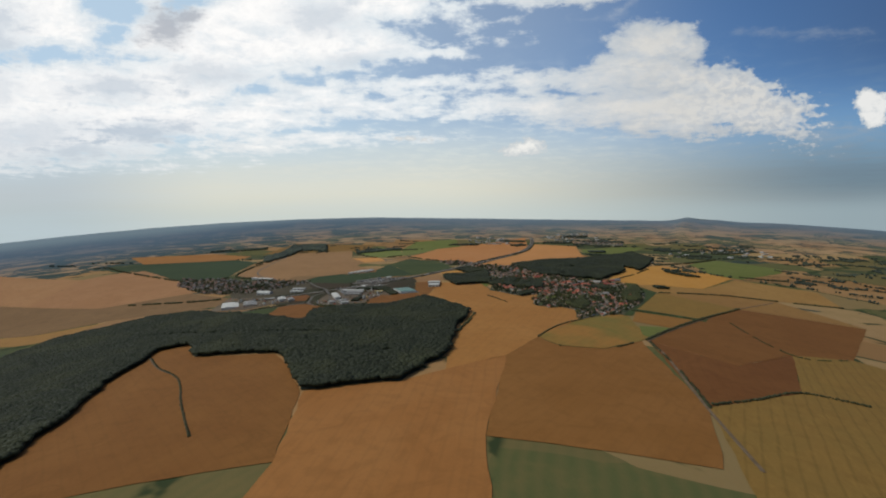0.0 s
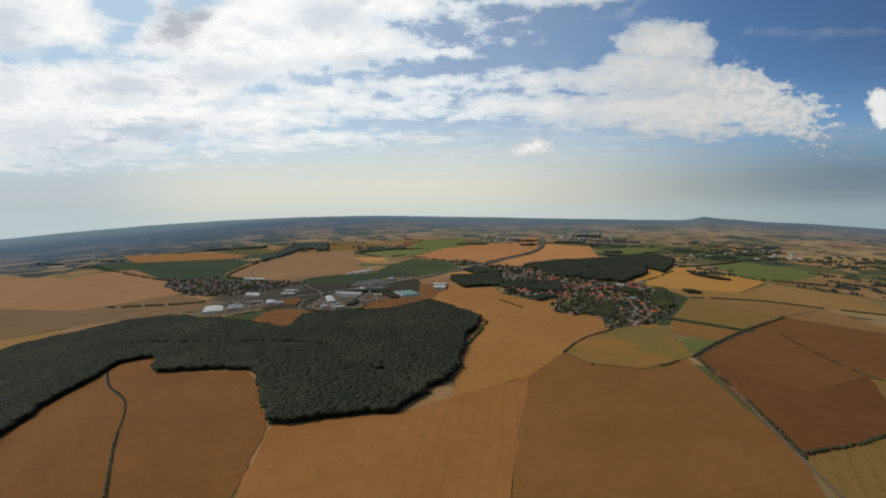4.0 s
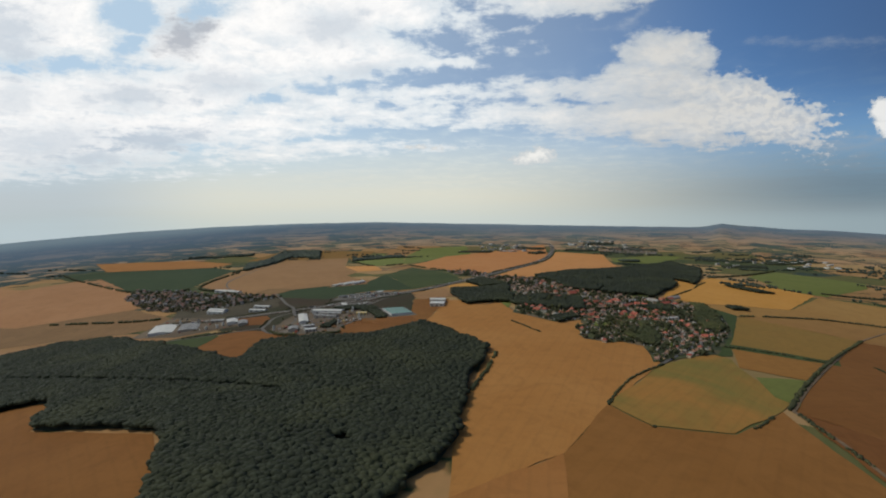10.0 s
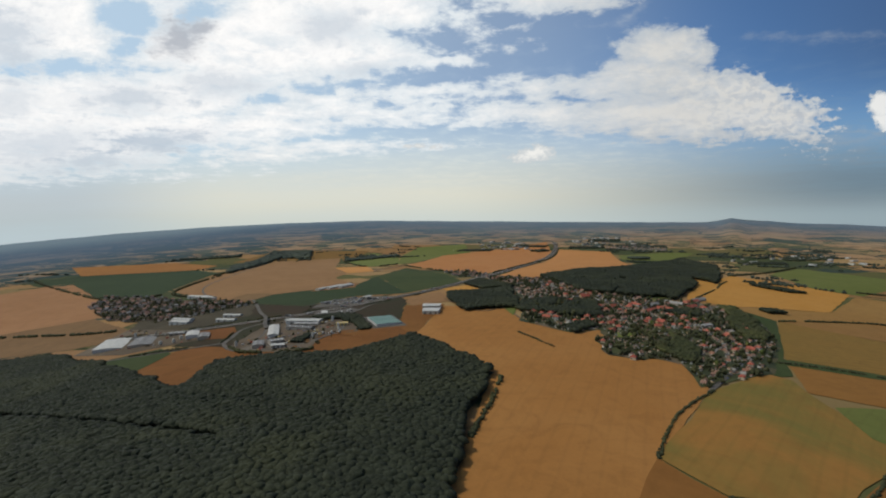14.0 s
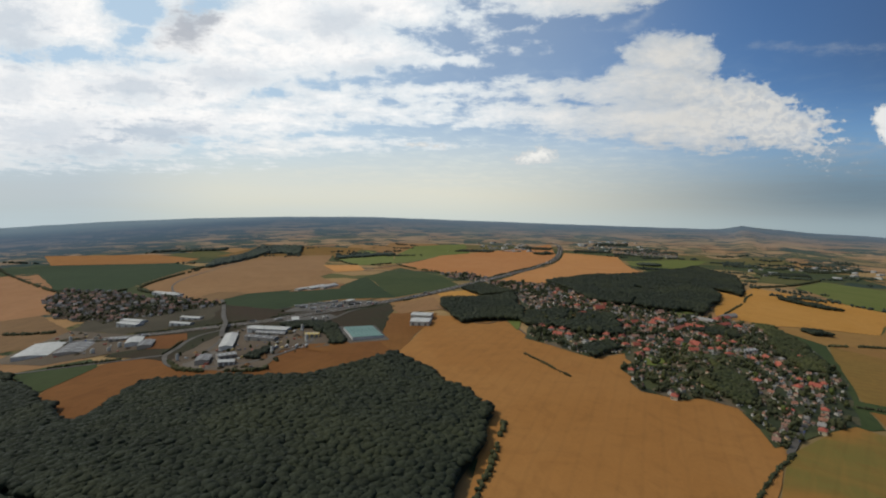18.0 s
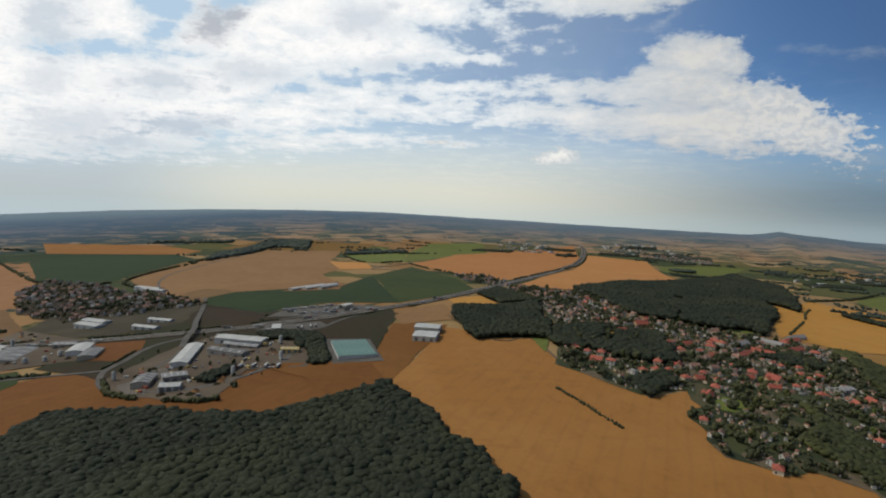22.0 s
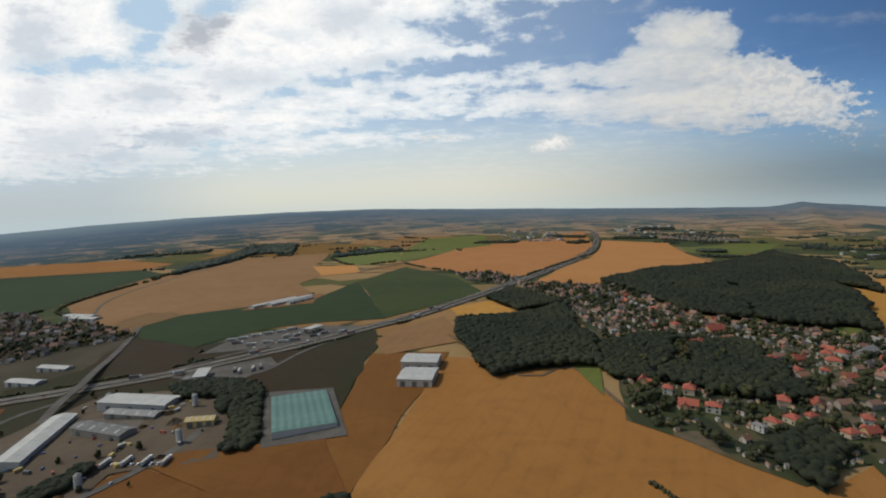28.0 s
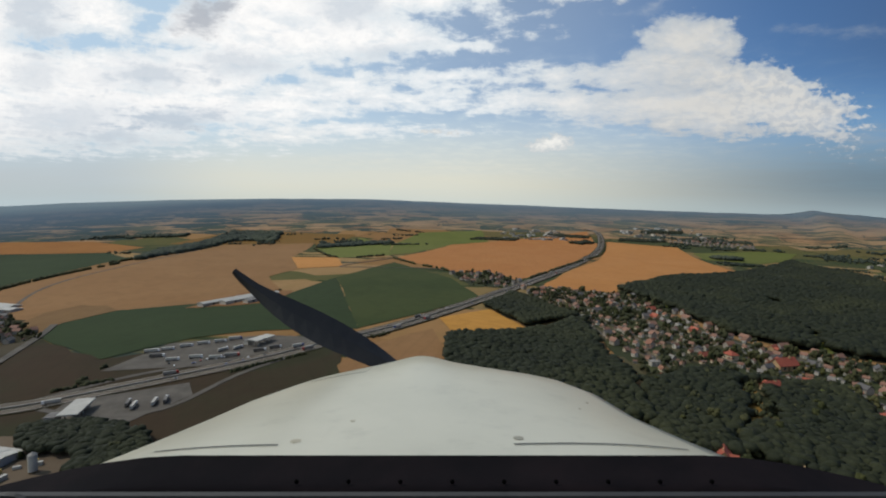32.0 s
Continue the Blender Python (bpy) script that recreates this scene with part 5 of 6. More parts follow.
# ---- works, sheds and farm buildings ----
def make_hall(x, y, length, depth, h, turn, roof, wall, label, rise=1.6, doors=3, strips=4, name="warehouse"):
    """A long hall: walls, pitched sheet roof with skylights, roller doors, windows."""
    z = min(land_height(x + a, y + b) for a in (-length / 3, length / 3) for b in (-depth / 3, depth / 3)) + 0.6
    top = tagged(new(name), label, "industrial building")
    top.matrix_basis = pose(x, y, z, 0, 0, turn)
    part("wall", wall_bm(length, depth, h, h + rise), wall, top)
    r = part("roof", gable_bm(length, depth, h, h + rise, 0.6, 0.3), roof, top)
    slope = math.degrees(math.atan2(rise, depth / 2))
    for k in range(strips):
        for side in (-1, 1):
            s = part("skylight", box_bm(-0.7, 0.7, -depth * 0.16, depth * 0.16, 0, 0.18), METAL_WALL, r)
            s.matrix_basis = pose(-length / 2 + length * (k + 0.5) / strips, side * depth * 0.25, h + rise * 0.5 + 0.28, -side * slope, 0, 0)
    for k in range(doors):
        px = -length / 2 + length * (k + 0.5) / doors
        part("roller_door", box_bm(px - 2, px + 2, -depth / 2 - 0.12, -depth / 2 + 0.05, -0.4, min(4.2, h - 0.6)), METAL_DARK, top)
        piece("window", WINDOW, top, (px + 4.0, depth / 2 + 0.03, h * 0.6))
        piece("window", WINDOW, top, (px - 4.0, depth / 2 + 0.03, h * 0.6))
    part("gutter", box_bm(-length / 2 - 0.6, length / 2 + 0.6, -depth / 2 - 0.78, -depth / 2 - 0.58, h - 0.3, h - 0.1), METAL_DARK, r)
    return top


HALLS_WORKS = [
    (-312, 1436, 64, 22, 7, -5, METAL_WHITE, METAL_WALL, "long white warehouse with a pale sheet roof"),
    (-347, 1374, 86, 17, 7, 110, METAL_WHITE, METAL_WALL, "long narrow works hall with a pale ribbed roof"),
    (-302, 1382, 50, 14, 6, -14, METAL_DARK, WALLS[2], "grey workshop with a dark roof"),
    (-300, 1412, 46, 11, 4.5, -6, METAL_GREY, WALLS[2], "low grey storage shed in the yard"),
    (-230, 1390, 20, 9, 5, 12, METAL_YELLOW, METAL_YELLOW, "ochre yellow storage hall in the yard"),
    (-312, 1295, 22, 14, 6, 40, METAL_GREY, WALLS[2], "grey concrete plant building"),
    (-298, 1268, 18, 12, 5, 20, METAL_WHITE, METAL_WALL, "small white shed in the gravel yard"),
    (-336, 1284, 30, 16, 6, 110, METAL_DARK, WALLS[2], "dark roofed works building"),
    (-80, 1512, 34, 28, 7.5, -4, METAL_WHITE, WALLS[0], "white blocky hall beside the brown field"),
    (-78, 1472, 30, 34, 6, -4, METAL_WHITE, WALLS[0], "white hall with a pale roof"),
]
HALLS_FACTORY = [
    (-506, 1524, 40, 13, 5, -8, METAL_WHITE, METAL_WALL, "long low white shed"),
    (-514, 1570, 40, 12, 5, -8, METAL_WHITE, METAL_WALL, "narrow white shed behind the road"),
    (-628, 1575, 46, 18, 7, -14, METAL_WHITE, METAL_WALL, "large white hall with a bright roof"),
    (-618, 1550, 46, 18, 7, -14, METAL_WHITE, METAL_WALL, "white hall beside another hall"),
    (-513, 1410, 42, 20, 7, 115, METAL_WHITE, METAL_WALL, "white production hall of the factory"),
    (-480, 1388, 40, 18, 6, 115, METAL_DARK, WALLS[2], "grey factory block with a dark roof"),
    (-664, 1410, 88, 44, 8, 113, METAL_WHITE, METAL_WALL, "very large white factory hall"),
    (-604, 1405, 70, 36, 6, 113, METAL_DARK, WALLS[2], "wide flat dark-roofed factory hall"),
    (-560, 1440, 26, 14, 5, 20, METAL_GREY, WALLS[2], "grey office block of the factory"),
]
HALLS_FARM = [
    (-398, 1905, 104, 13, 4.5, 68, METAL_WHITE, WALLS[0], "long low white poultry barn"),
    (-372, 1918, 104, 13, 4.5, 68, METAL_WHITE, WALLS[0], "long white barn beside another barn"),
    (-350, 1905, 60, 11, 4.5, 68, METAL_GREY, WALLS[0], "grey roofed farm barn beside the field"),
    (-775, 1908, 66, 20, 6, -12, METAL_WHITE, METAL_WALL, "white hall at the edge of town"),
    (-742, 1880, 60, 18, 6, -12, METAL_WHITE, METAL_WALL, "white hall with a pale roof at the town"),
    (405, 1420, 30, 11, 5, 25, ROOFS[3], WALLS[0], "grey roofed manor barn"),
]
for hall in HALLS_WORKS + HALLS_FACTORY + HALLS_FARM:
    make_hall(*hall)


def make_greenhouse(x, y, length, depth, turn):
    """Rows of ridged teal glasshouse bays."""
    top = tagged(new("greenhouse"), "pale teal multi-bay greenhouse on brown ground", "greenhouse")
    top.matrix_basis = pose(x, y, land_height(x, y) + 0.5, 0, 0, turn)
    n = 8
    w = depth / n
    part("wall", box_bm(-length / 2, length / 2, -depth / 2, depth / 2, -1, 3.4), METAL_WALL, top)
    for k in range(n):
        b = part("roof_bay", gable_bm(length, w, 3.4, 3.75, 0.02, 0.08), METAL_TEAL, top)
        b.location.y = -depth / 2 + (k + 0.5) * w


make_greenhouse(-158, 1404, 74, 44, -66)
drape("greenhouse_yard", [(-208, 1450), (-150, 1456), (-112, 1366), (-166, 1350)], OLD_ASPHALT, 0.8, "grey apron round the greenhouse", "yard")
wood([(-232, 1440), (-212, 1448), (-172, 1352), (-190, 1344)], 4, 6.5, 90, "row of dark trees beside the greenhouse")


# ---- clutter of the works ----
def make_silo(r, h, label):
    top = tagged(new("silo"), label, "silo", "silos of the works")
    bm = bmesh.new()
    bmesh.ops.create_cone(bm, cap_ends=True, segments=20, radius1=r, radius2=r, depth=h, matrix=Matrix.Translation((0, 0, h / 2 + 1)))
    part("tank", bm, METAL_WHITE, top)
    bm = bmesh.new()
    bmesh.ops.create_cone(bm, cap_ends=True, segments=20, radius1=r * 1.02, radius2=0.3, depth=r * 0.6, matrix=Matrix.Translation((0, 0, h + 1 + r * 0.3)))
    part("cap", bm, METAL_GREY, top)
    for k in range(4):
        a = k * math.pi / 2
        part("leg", box_bm(math.cos(a) * r * 0.8 - 0.15, math.cos(a) * r * 0.8 + 0.15, math.sin(a) * r * 0.8 - 0.15, math.sin(a) * r * 0.8 + 0.15, -1, 1.05), METAL_DARK, top)
    return top


def make_container(mat, label):
    top = tagged(new("container"), label, "container", "containers in the yards")
    part("body", box_bm(-3, 3, -1.2, 1.2, 0.12, 2.6), mat, top)
    part("door", box_bm(2.98, 3.06, -1.1, 1.1, 0.25, 2.45), METAL_GREY, top)
    part("base_frame", box_bm(-3.04, 3.04, -1.24, 1.24, 0, 0.14), METAL_DARK, top)
    return top


def make_heap(seed, r, h, mat, label):
    rnd = random.Random(seed)
    bm = bmesh.new()
    bmesh.ops.create_cone(bm, cap_ends=False, segments=18, radius1=r, radius2=r * 0.08, depth=h, matrix=Matrix.Translation((0, 0, h / 2)))
    bmesh.ops.subdivide_edges(bm, edges=bm.edges[:], cuts=2, use_grid_fill=True)
    for v in bm.verts:
        v.co += Vector((rnd.uniform(-0.1, 0.1) * r, rnd.uniform(-0.1, 0.1) * r, rnd.uniform(-0.06, 0.06) * h if v.co.z > 0.3 else -0.4))
    for f in bm.faces:
        f.smooth = True
    ob = mesh_object("mound", bm, mat)
    return tagged(ob, label, "heap", "heaps in the yard")


SILOS = [make_silo(2.2, 9, "tall pale grey silo in the works yard"), make_silo(3.2, 6, "wide pale grey tank in the works yard")]
BOXES = [make_container(m, n) for m, n in ((METAL_WHITE, "white steel container in the yard"), (METAL_YELLOW, "yellow steel container in the yard"), (METAL_DARK, "dark steel container in the yard"), (ROOFS[1], "rust red steel container in the yard"))]
HEAPS = [make_heap(3, 6, 3.2, YARD, "grey gravel heap in the works yard"), make_heap(4, 4.5, 2.4, WHEAT, "pale sand heap in the works yard"), make_heap(5, 5, 2.2, SCRUB, "dark earth heap in the works yard")]
rnd = random.Random(44)
WORKS = [(-378, 1292), (-385, 1410), (-362, 1462), (-255, 1450), (-222, 1345), (-255, 1330), (-250, 1250), (-320, 1252)]
FACTORY = [(-700, 1370), (-725, 1540), (-585, 1475), (-460, 1388), (-586, 1330)]
BUILT = [(h[0], h[1], max(h[2], h[3]) * 0.5) for h in HALLS_WORKS + HALLS_FACTORY]
for outline, count in ((WORKS, 58), (FACTORY, 34)):
    k = 0
    while k < count:
        x, y = rnd.uniform(-730, -220), rnd.uniform(1240, 1545)
        if not inside(x, y, outline) or any(math.hypot(x - a, y - b) < r for a, b, r in BUILT):
            continue
        k += 1
        proto = rnd.choice(BOXES) if k % 5 < 3 else rnd.choice(HEAPS) if k % 5 == 3 else rnd.choice(SILOS) if k % 10 == 4 else rnd.choice(HEAPS)
        s = rnd.uniform(0.7, 1.1)
        put_copy(proto, pose(x, y, land_height(x, y) + 0.7, 0, 0, rnd.uniform(0, 360)) @ Matrix.Diagonal((s, s, s, 1)))
for _ in range(44):
    x, y = rnd.uniform(-400, -215), rnd.uniform(1300, 1470)
    if all(math.hypot(x - a, y - b) > r for a, b, r in BUILT):
        s = rnd.uniform(0.5, 0.8)
        put_copy(TREES[rnd.choice((0, 1, 3, 4))], pose(x, y, land_height(x, y) + 0.4, 0, 0, rnd.uniform(0, 360)) @ Matrix.Diagonal((s, s, s, 1)))


def make_canopy(x, y, length, depth, turn, label):
    top = tagged(new("petrol_station"), label, "petrol station")
    top.matrix_basis = pose(x, y, land_height(x, y) + 0.8, 0, 0, turn)
    part("canopy", box_bm(-length / 2, length / 2, -depth / 2, depth / 2, 5.0, 6.0), METAL_WHITE, top)
    part("fascia", box_bm(-length / 2 - 0.05, length / 2 + 0.05, -depth / 2 - 0.05, depth / 2 + 0.05, 5.2, 5.6), METAL_GREY, top)
    for sx in (-0.35, 0, 0.35):
        for sy in (-0.25, 0.25):
            part("column", box_bm(sx * length - 0.25, sx * length + 0.25, sy * depth - 0.25, sy * depth + 0.25, -0.5, 5.0), METAL_GREY, top)
            part("fuel_pump", box_bm(sx * length + 1.0, sx * length + 1.8, sy * depth - 0.3, sy * depth + 0.3, -0.2, 1.8), METAL_WHITE, top)
    part("shop", box_bm(-length * 0.4, -length * 0.1, depth / 2 + 2, depth / 2 + 8, -0.5, 3.6), WALLS[0], top)
    part("shop_roof", box_bm(-length * 0.42, -length * 0.08, depth / 2 + 1.6, depth / 2 + 8.4, 3.6, 4.0), METAL_DARK, top)


make_canopy(-293, 1497, 30, 12, 110, "white petrol station canopy beside the motorway")
make_canopy(-241, 1666, 26, 12, 72, "petrol station with a pale roof at the lorry park")


# ---- vehicles ----
def wheel_mesh(r, w):
    bm = bmesh.new()
    bmesh.ops.create_cone(bm, cap_ends=True, segments=12, radius1=r, radius2=r, depth=w, matrix=Matrix.Rotation(math.pi / 2, 4, "X"))
    me = bpy.data.meshes.new("wheel")
    bm.to_mesh(me)
    bm.free()
    me.materials.append(RUBBER)
    return me


LORRY_WHEEL, CAR_WHEEL = wheel_mesh(0.5, 0.35), wheel_mesh(0.32, 0.22)


def make_lorry(box, cab, label):
    top = tagged(new("lorry"), label, "lorry", "lorries on the motorway services")
    part("trailer", box_bm(-6.6, 5.4, -1.25, 1.25, 1.1, 4.0), box, top)
    part("chassis", box_bm(-6.4, 8.2, -0.9, 0.9, 0.7, 1.05), RUBBER, top)
    c = box_bm(6.0, 8.3, -1.2, 1.2, 0.9, 3.6)
    for v in c.verts:
        if v.co.x > 8 and v.co.z > 3:
            v.co.x -= 0.5
    part("cab", c, cab, top)
    part("windscreen", box_bm(7.95, 8.22, -1.05, 1.05, 2.2, 3.1), GLASS, top)
    for x in (-5.6, -4.3, -3.0, 5.0, 7.2):
        for s in (-1.05, 1.05):
            piece("wheel", LORRY_WHEEL, top, (x, s, 0.5))
    return top


def make_car(paint, label):
    top = tagged(new("car"), label, "car", "cars on roads and yards")
    bm = box_bm(-2.1, 2.1, -0.88, 0.88, 0.3, 0.9)
    bmesh.ops.bevel(bm, geom=bm.edges[:], offset=0.12, segments=2, affect="EDGES")
    part("body", bm, paint, top)
    bm = box_bm(-1.5, 0.9, -0.8, 0.8, 0.88, 1.42)
    for v in bm.verts:
        if v.co.z > 1.2:
            v.co.x *= 0.78
            v.co.y *= 0.85
    part("cabin", bm, GLASS, top)
    part("roof", box_bm(-1.15, 0.68, -0.66, 0.66, 1.42, 1.48), paint, top)
    for x in (-1.35, 1.3):
        for s in (-0.85, 0.85):
            piece("wheel", CAR_WHEEL, top, (x, s, 0.32))
    return top


LORRIES = [make_lorry(METAL_WHITE, CAR_PAINTS[0], "white articulated lorry with a box trailer"), make_lorry(METAL_WHITE, CAR_PAINTS[4], "lorry with a white trailer and blue cab"), make_lorry(METAL_GREY, CAR_PAINTS[3], "lorry with a grey trailer and red cab"), make_lorry(METAL_DARK, CAR_PAINTS[0], "lorry with a dark tarpaulin trailer")]
CARS = [make_car(p, f"{n} car on the road") for p, n in zip(CAR_PAINTS, ("small white passenger", "silver grey passenger", "black passenger", "dark red passenger", "dark blue passenger"))]


def park(proto, x, y, turn, lift=1.3):
    return put_copy(proto, pose(x, y, land_height(x, y) + lift, 0, 0, turn) @ Matrix.Diagonal((0.88, 0.88, 0.88, 1)))


rnd = random.Random(31)
for k in range(6):
    park(LORRIES[rnd.choice((0, 0, 0, 1))], -338 + k * 12.5 + rnd.uniform(-1, 1), 1637 + k * 8.6 + rnd.uniform(-1.5, 1.5), 35 + rnd.uniform(-3, 3), 0.85)
for x, y, turn in ((-322, 1622, 20), (-300, 1611, 28), (-282, 1618, 20), (-262, 1616, 24), (-250, 1622, 26), (-231, 1638, 30), (-220, 1648, 30), (-268, 1640, 70), (-256, 1646, 72)):
    park(LORRIES[rnd.choice((0, 0, 1, 2, 3))], x, y, turn, 0.85)
for x, y, k in ((-268, 1512, 3), (-261, 1508, 0), (-250, 1514, 0), (-244, 1518, 3)):
    park(LORRIES[k], x, y, 112 + rnd.uniform(-3, 3), 0.85)
for k in range(12):
    park(CARS[rnd.choice((0, 0, 1, 2, 3, 4))], -300 + rnd.uniform(0, 70), 1600 + rnd.uniform(-5, 18), 24 + rnd.choice((0, 90)), 0.85)
for k in range(10):
    park(LORRIES[0] if k % 3 == 0 else CARS[0], -262 + k * 4.6, 1334 + rnd.uniform(-1, 1), 95, 0.8)
for k in range(14):
    park(CARS[rnd.choice((0, 1, 2, 3, 4))], -330 + rnd.uniform(0, 90), 1300 + rnd.uniform(0, 90), rnd.uniform(0, 180), 0.8)
for side, flip in ((-7.2, 0), (7.2, 180)):
    lane = offset_line(HW, side)
    i = 4
    while i < len(lane) - 3:
        a, b = lane[i], lane[i + 1]
        turn = math.degrees(math.atan2(b[1] - a[1], b[0] - a[0])) + flip
        d = rnd.choice((-2.0, 2.0))
        park(LORRIES[rnd.choice((0, 1, 2, 3))] if rnd.random() < 0.3 else CARS[rnd.choice((0, 1, 2, 3, 4))], a[0] + d * 0.5, a[1] + d * 0.4, turn, 1.15)
        i += rnd.choice((2, 3, 4, 6))
for line in STREETS:
    pts = smooth_line(line, 24)
    for i in range(2, len(pts) - 2):
        if rnd.random() < 0.5:
            a, b = pts[i], pts[i + 1]
            turn = math.atan2(b[1] - a[1], b[0] - a[0])
            park(CARS[rnd.choice((0, 1, 2, 3, 4))], a[0] + math.sin(turn) * 1.8, a[1] - math.cos(turn) * 1.8, math.degrees(turn), 0.8)


# ---- towns further off ----
def build_town(outline, count, seed, picks, label_trees, spacing, trees):
    rnd = random.Random(seed)
    xs, ys = [p[0] for p in outline], [p[1] for p in outline]
    placed = tries = 0
    while placed < count and tries < 8000:
        tries += 1
        x, y = rnd.uniform(min(xs), max(xs)), rnd.uniform(min(ys), max(ys))
        if inside(x, y, outline) and free(x, y, spacing):
            settle(rnd, x, y, rnd.choice((15, 105, 60)) + rnd.uniform(-10, 10), picks)
            placed += 1
    centres, sizes = [], []
    for _ in range(trees):
        x, y = rnd.uniform(min(xs), max(xs)), rnd.uniform(min(ys), max(ys))
        if inside(x, y, outline) and free(x, y, 0.5):
            s = rnd.uniform(1.8, 5.0)
            for _ in range(6):
                q = s * rnd.uniform(0.30, 0.58)
                px, py = x + rnd.uniform(-0.75, 0.75) * s, y + rnd.uniform(-0.75, 0.75) * s
                centres.append((px, py, land_height(px, py) + s * rnd.uniform(0.35, 1.5)))
                sizes.append(q)
    v, f = lumps(ICO1, np.array(centres), np.array(sizes), 1.15, seed)
    tagged(arrays("garden_trees", v, f, LEAF_HEDGE, True), label_trees, "trees", kind="stuff")


def joined_houses(outline, count, seed, spacing, label="mass of grey and brown roofed town houses"):
    """The rest of a town, too far off to tell apart singly: walls in one mass, roofs in another."""
    rnd = random.Random(seed)
    xs, ys = [p[0] for p in outline], [p[1] for p in outline]
    top = tagged(new("town_houses"), label, "houses", kind="stuff")
    walls, roofs = bmesh.new(), [bmesh.new() for _ in range(3)]
    placed = tries = 0
    while placed < count and tries < 8000:
        tries += 1
        x, y = rnd.uniform(min(xs), max(xs)), rnd.uniform(min(ys), max(ys))
        if not inside(x, y, outline) or inside(x, y, PARK) or not free(x, y, spacing):
            continue
        taken.append((x, y, 6.0))
        placed += 1
        w, dep, h, rise = rnd.uniform(6.5, 11), rnd.uniform(5.5, 7.5), rnd.uniform(2.8, 4.6), rnd.uniform(2.2, 3.2)
        m = pose(x, y, land_height(x, y) + 0.6, 0, 0, rnd.choice((15, 105, 60)) + rnd.uniform(-10, 10))
        for target, made in ((walls, wall_bm(w, dep, h, h + rise)), (roofs[rnd.choice((0, 0, 0, 2, 0, 1, 2, 0))], gable_bm(w, dep, h, h + rise))):
            made.transform(m)
            me = bpy.data.meshes.new("piece")
            made.to_mesh(me)
            made.free()
            target.from_mesh(me)
            bpy.data.meshes.remove(me)
    part("wall", walls, WALLS[2], top)
    for k, r in enumerate(roofs):
        part("roof", r, (ROOFS[2], ROOFS[0] if seed == 68 else ROOFS[3], ROOFS[4])[k], top)


TOWN = [(-1180, 2068), (-940, 1975), (-820, 1880), (-690, 1840), (-520, 1710), (-600, 1640), (-700, 1590), (-900, 1700), (-1100, 1900)]
TOWN_NEAR = [(-690, 1840), (-520, 1710), (-600, 1640), (-700, 1590), (-790, 1640)]
drape("town_ground", ragged(TOWN, 8), SCRUB, 0.5, "grey-brown ground between the town's houses", "ground")
build_town(TOWN_NEAR, 0, 61, [2, 3, 3, 4, 4, 6, 8, 3], "dark trees among the town's nearer houses", 8.5, 160)
joined_houses(TOWN, 150, 64, 7.5)
build_town(TOWN, 0, 65, [3], "dark trees among the town's houses", 8.5, 1000)
HAMLET = [(-95, 2236), (-4, 2270), (52, 2123), (20, 2040), (-40, 2060)]
drape("hamlet_ground", ragged(HAMLET, 6), LAWN, 0.5, "green gardens of the hamlet", "grass")
joined_houses(HAMLET, 26, 67, 7.0, "far hamlet's small tiled houses in one group")
build_town(HAMLET, 0, 62, [0, 1, 3, 4, 8], "dense dark trees in the hamlet", 9, 170)
wood([(-985, 2500), (-1000, 2860), (-985, 3090), (-820, 3050), (-900, 3300), (-1090, 3260), (-1070, 3000), (-1100, 2790)], 15.0, 15, 132, "dark wooded valley beyond the pale field", LEAF_HAZED)
wood([(-590, 2890), (-361, 3080), (-380, 3130), (-610, 2965)], 12.0, 13, 133, "dark belt of trees behind the meadow", LEAF_HAZED)
wood([(-1400, 3030), (-1230, 3130), (-1240, 3170), (-1420, 3075)], 12.0, 12, 134, "dark copse between far fields", LEAF_HAZED)
FAR_VILLAGE = [(760, 3330), (900, 3250), (1010, 3170), (1060, 3260), (960, 3420), (830, 3440)]
joined_houses(FAR_VILLAGE, 85, 69, 9.0, "far village of small pale and brown roofed houses")
field([(700, 2870), (735, 3060), (1000, 3150), (1130, 3120), (1010, 2960), (850, 2830)], MEADOW, "green meadow before the far village", 0.45)
wood([(790 + 50 * math.cos(k * 0.5236), 2918 + 38 * math.sin(k * 0.5236)) for k in range(12)], 7.0, 13, 131, "dark oval copse in the green meadow", LEAF_HAZED, floor=False)
TAIL = [(180, 1204), (184, 1290), (204, 1306), (208, 1238), (244, 1204), (216, 1186)]
drape("garden_ground", ragged(TAIL, 4, 14, 9), LAWN, 0.5, "green gardens jutting into the stubble field", "grass")
joined_houses([(40, 2050), (215, 2030), (300, 1730), (400, 1690), (480, 1600), (330, 1440), (250, 1410), (215, 1640), (110, 1700), (110, 1790)], 75, 68, 5.0, "mass of small red and brown roofed village houses")
build_town(TAIL, 9, 66, [0, 9, 3, 2, 9, 1], "dark shrubs in the outlying gardens", 2.5, 120)
build_town(VILLAGE, 0, 63, [0], "dark shrubs and fruit trees in the village gardens", 9, 3500)


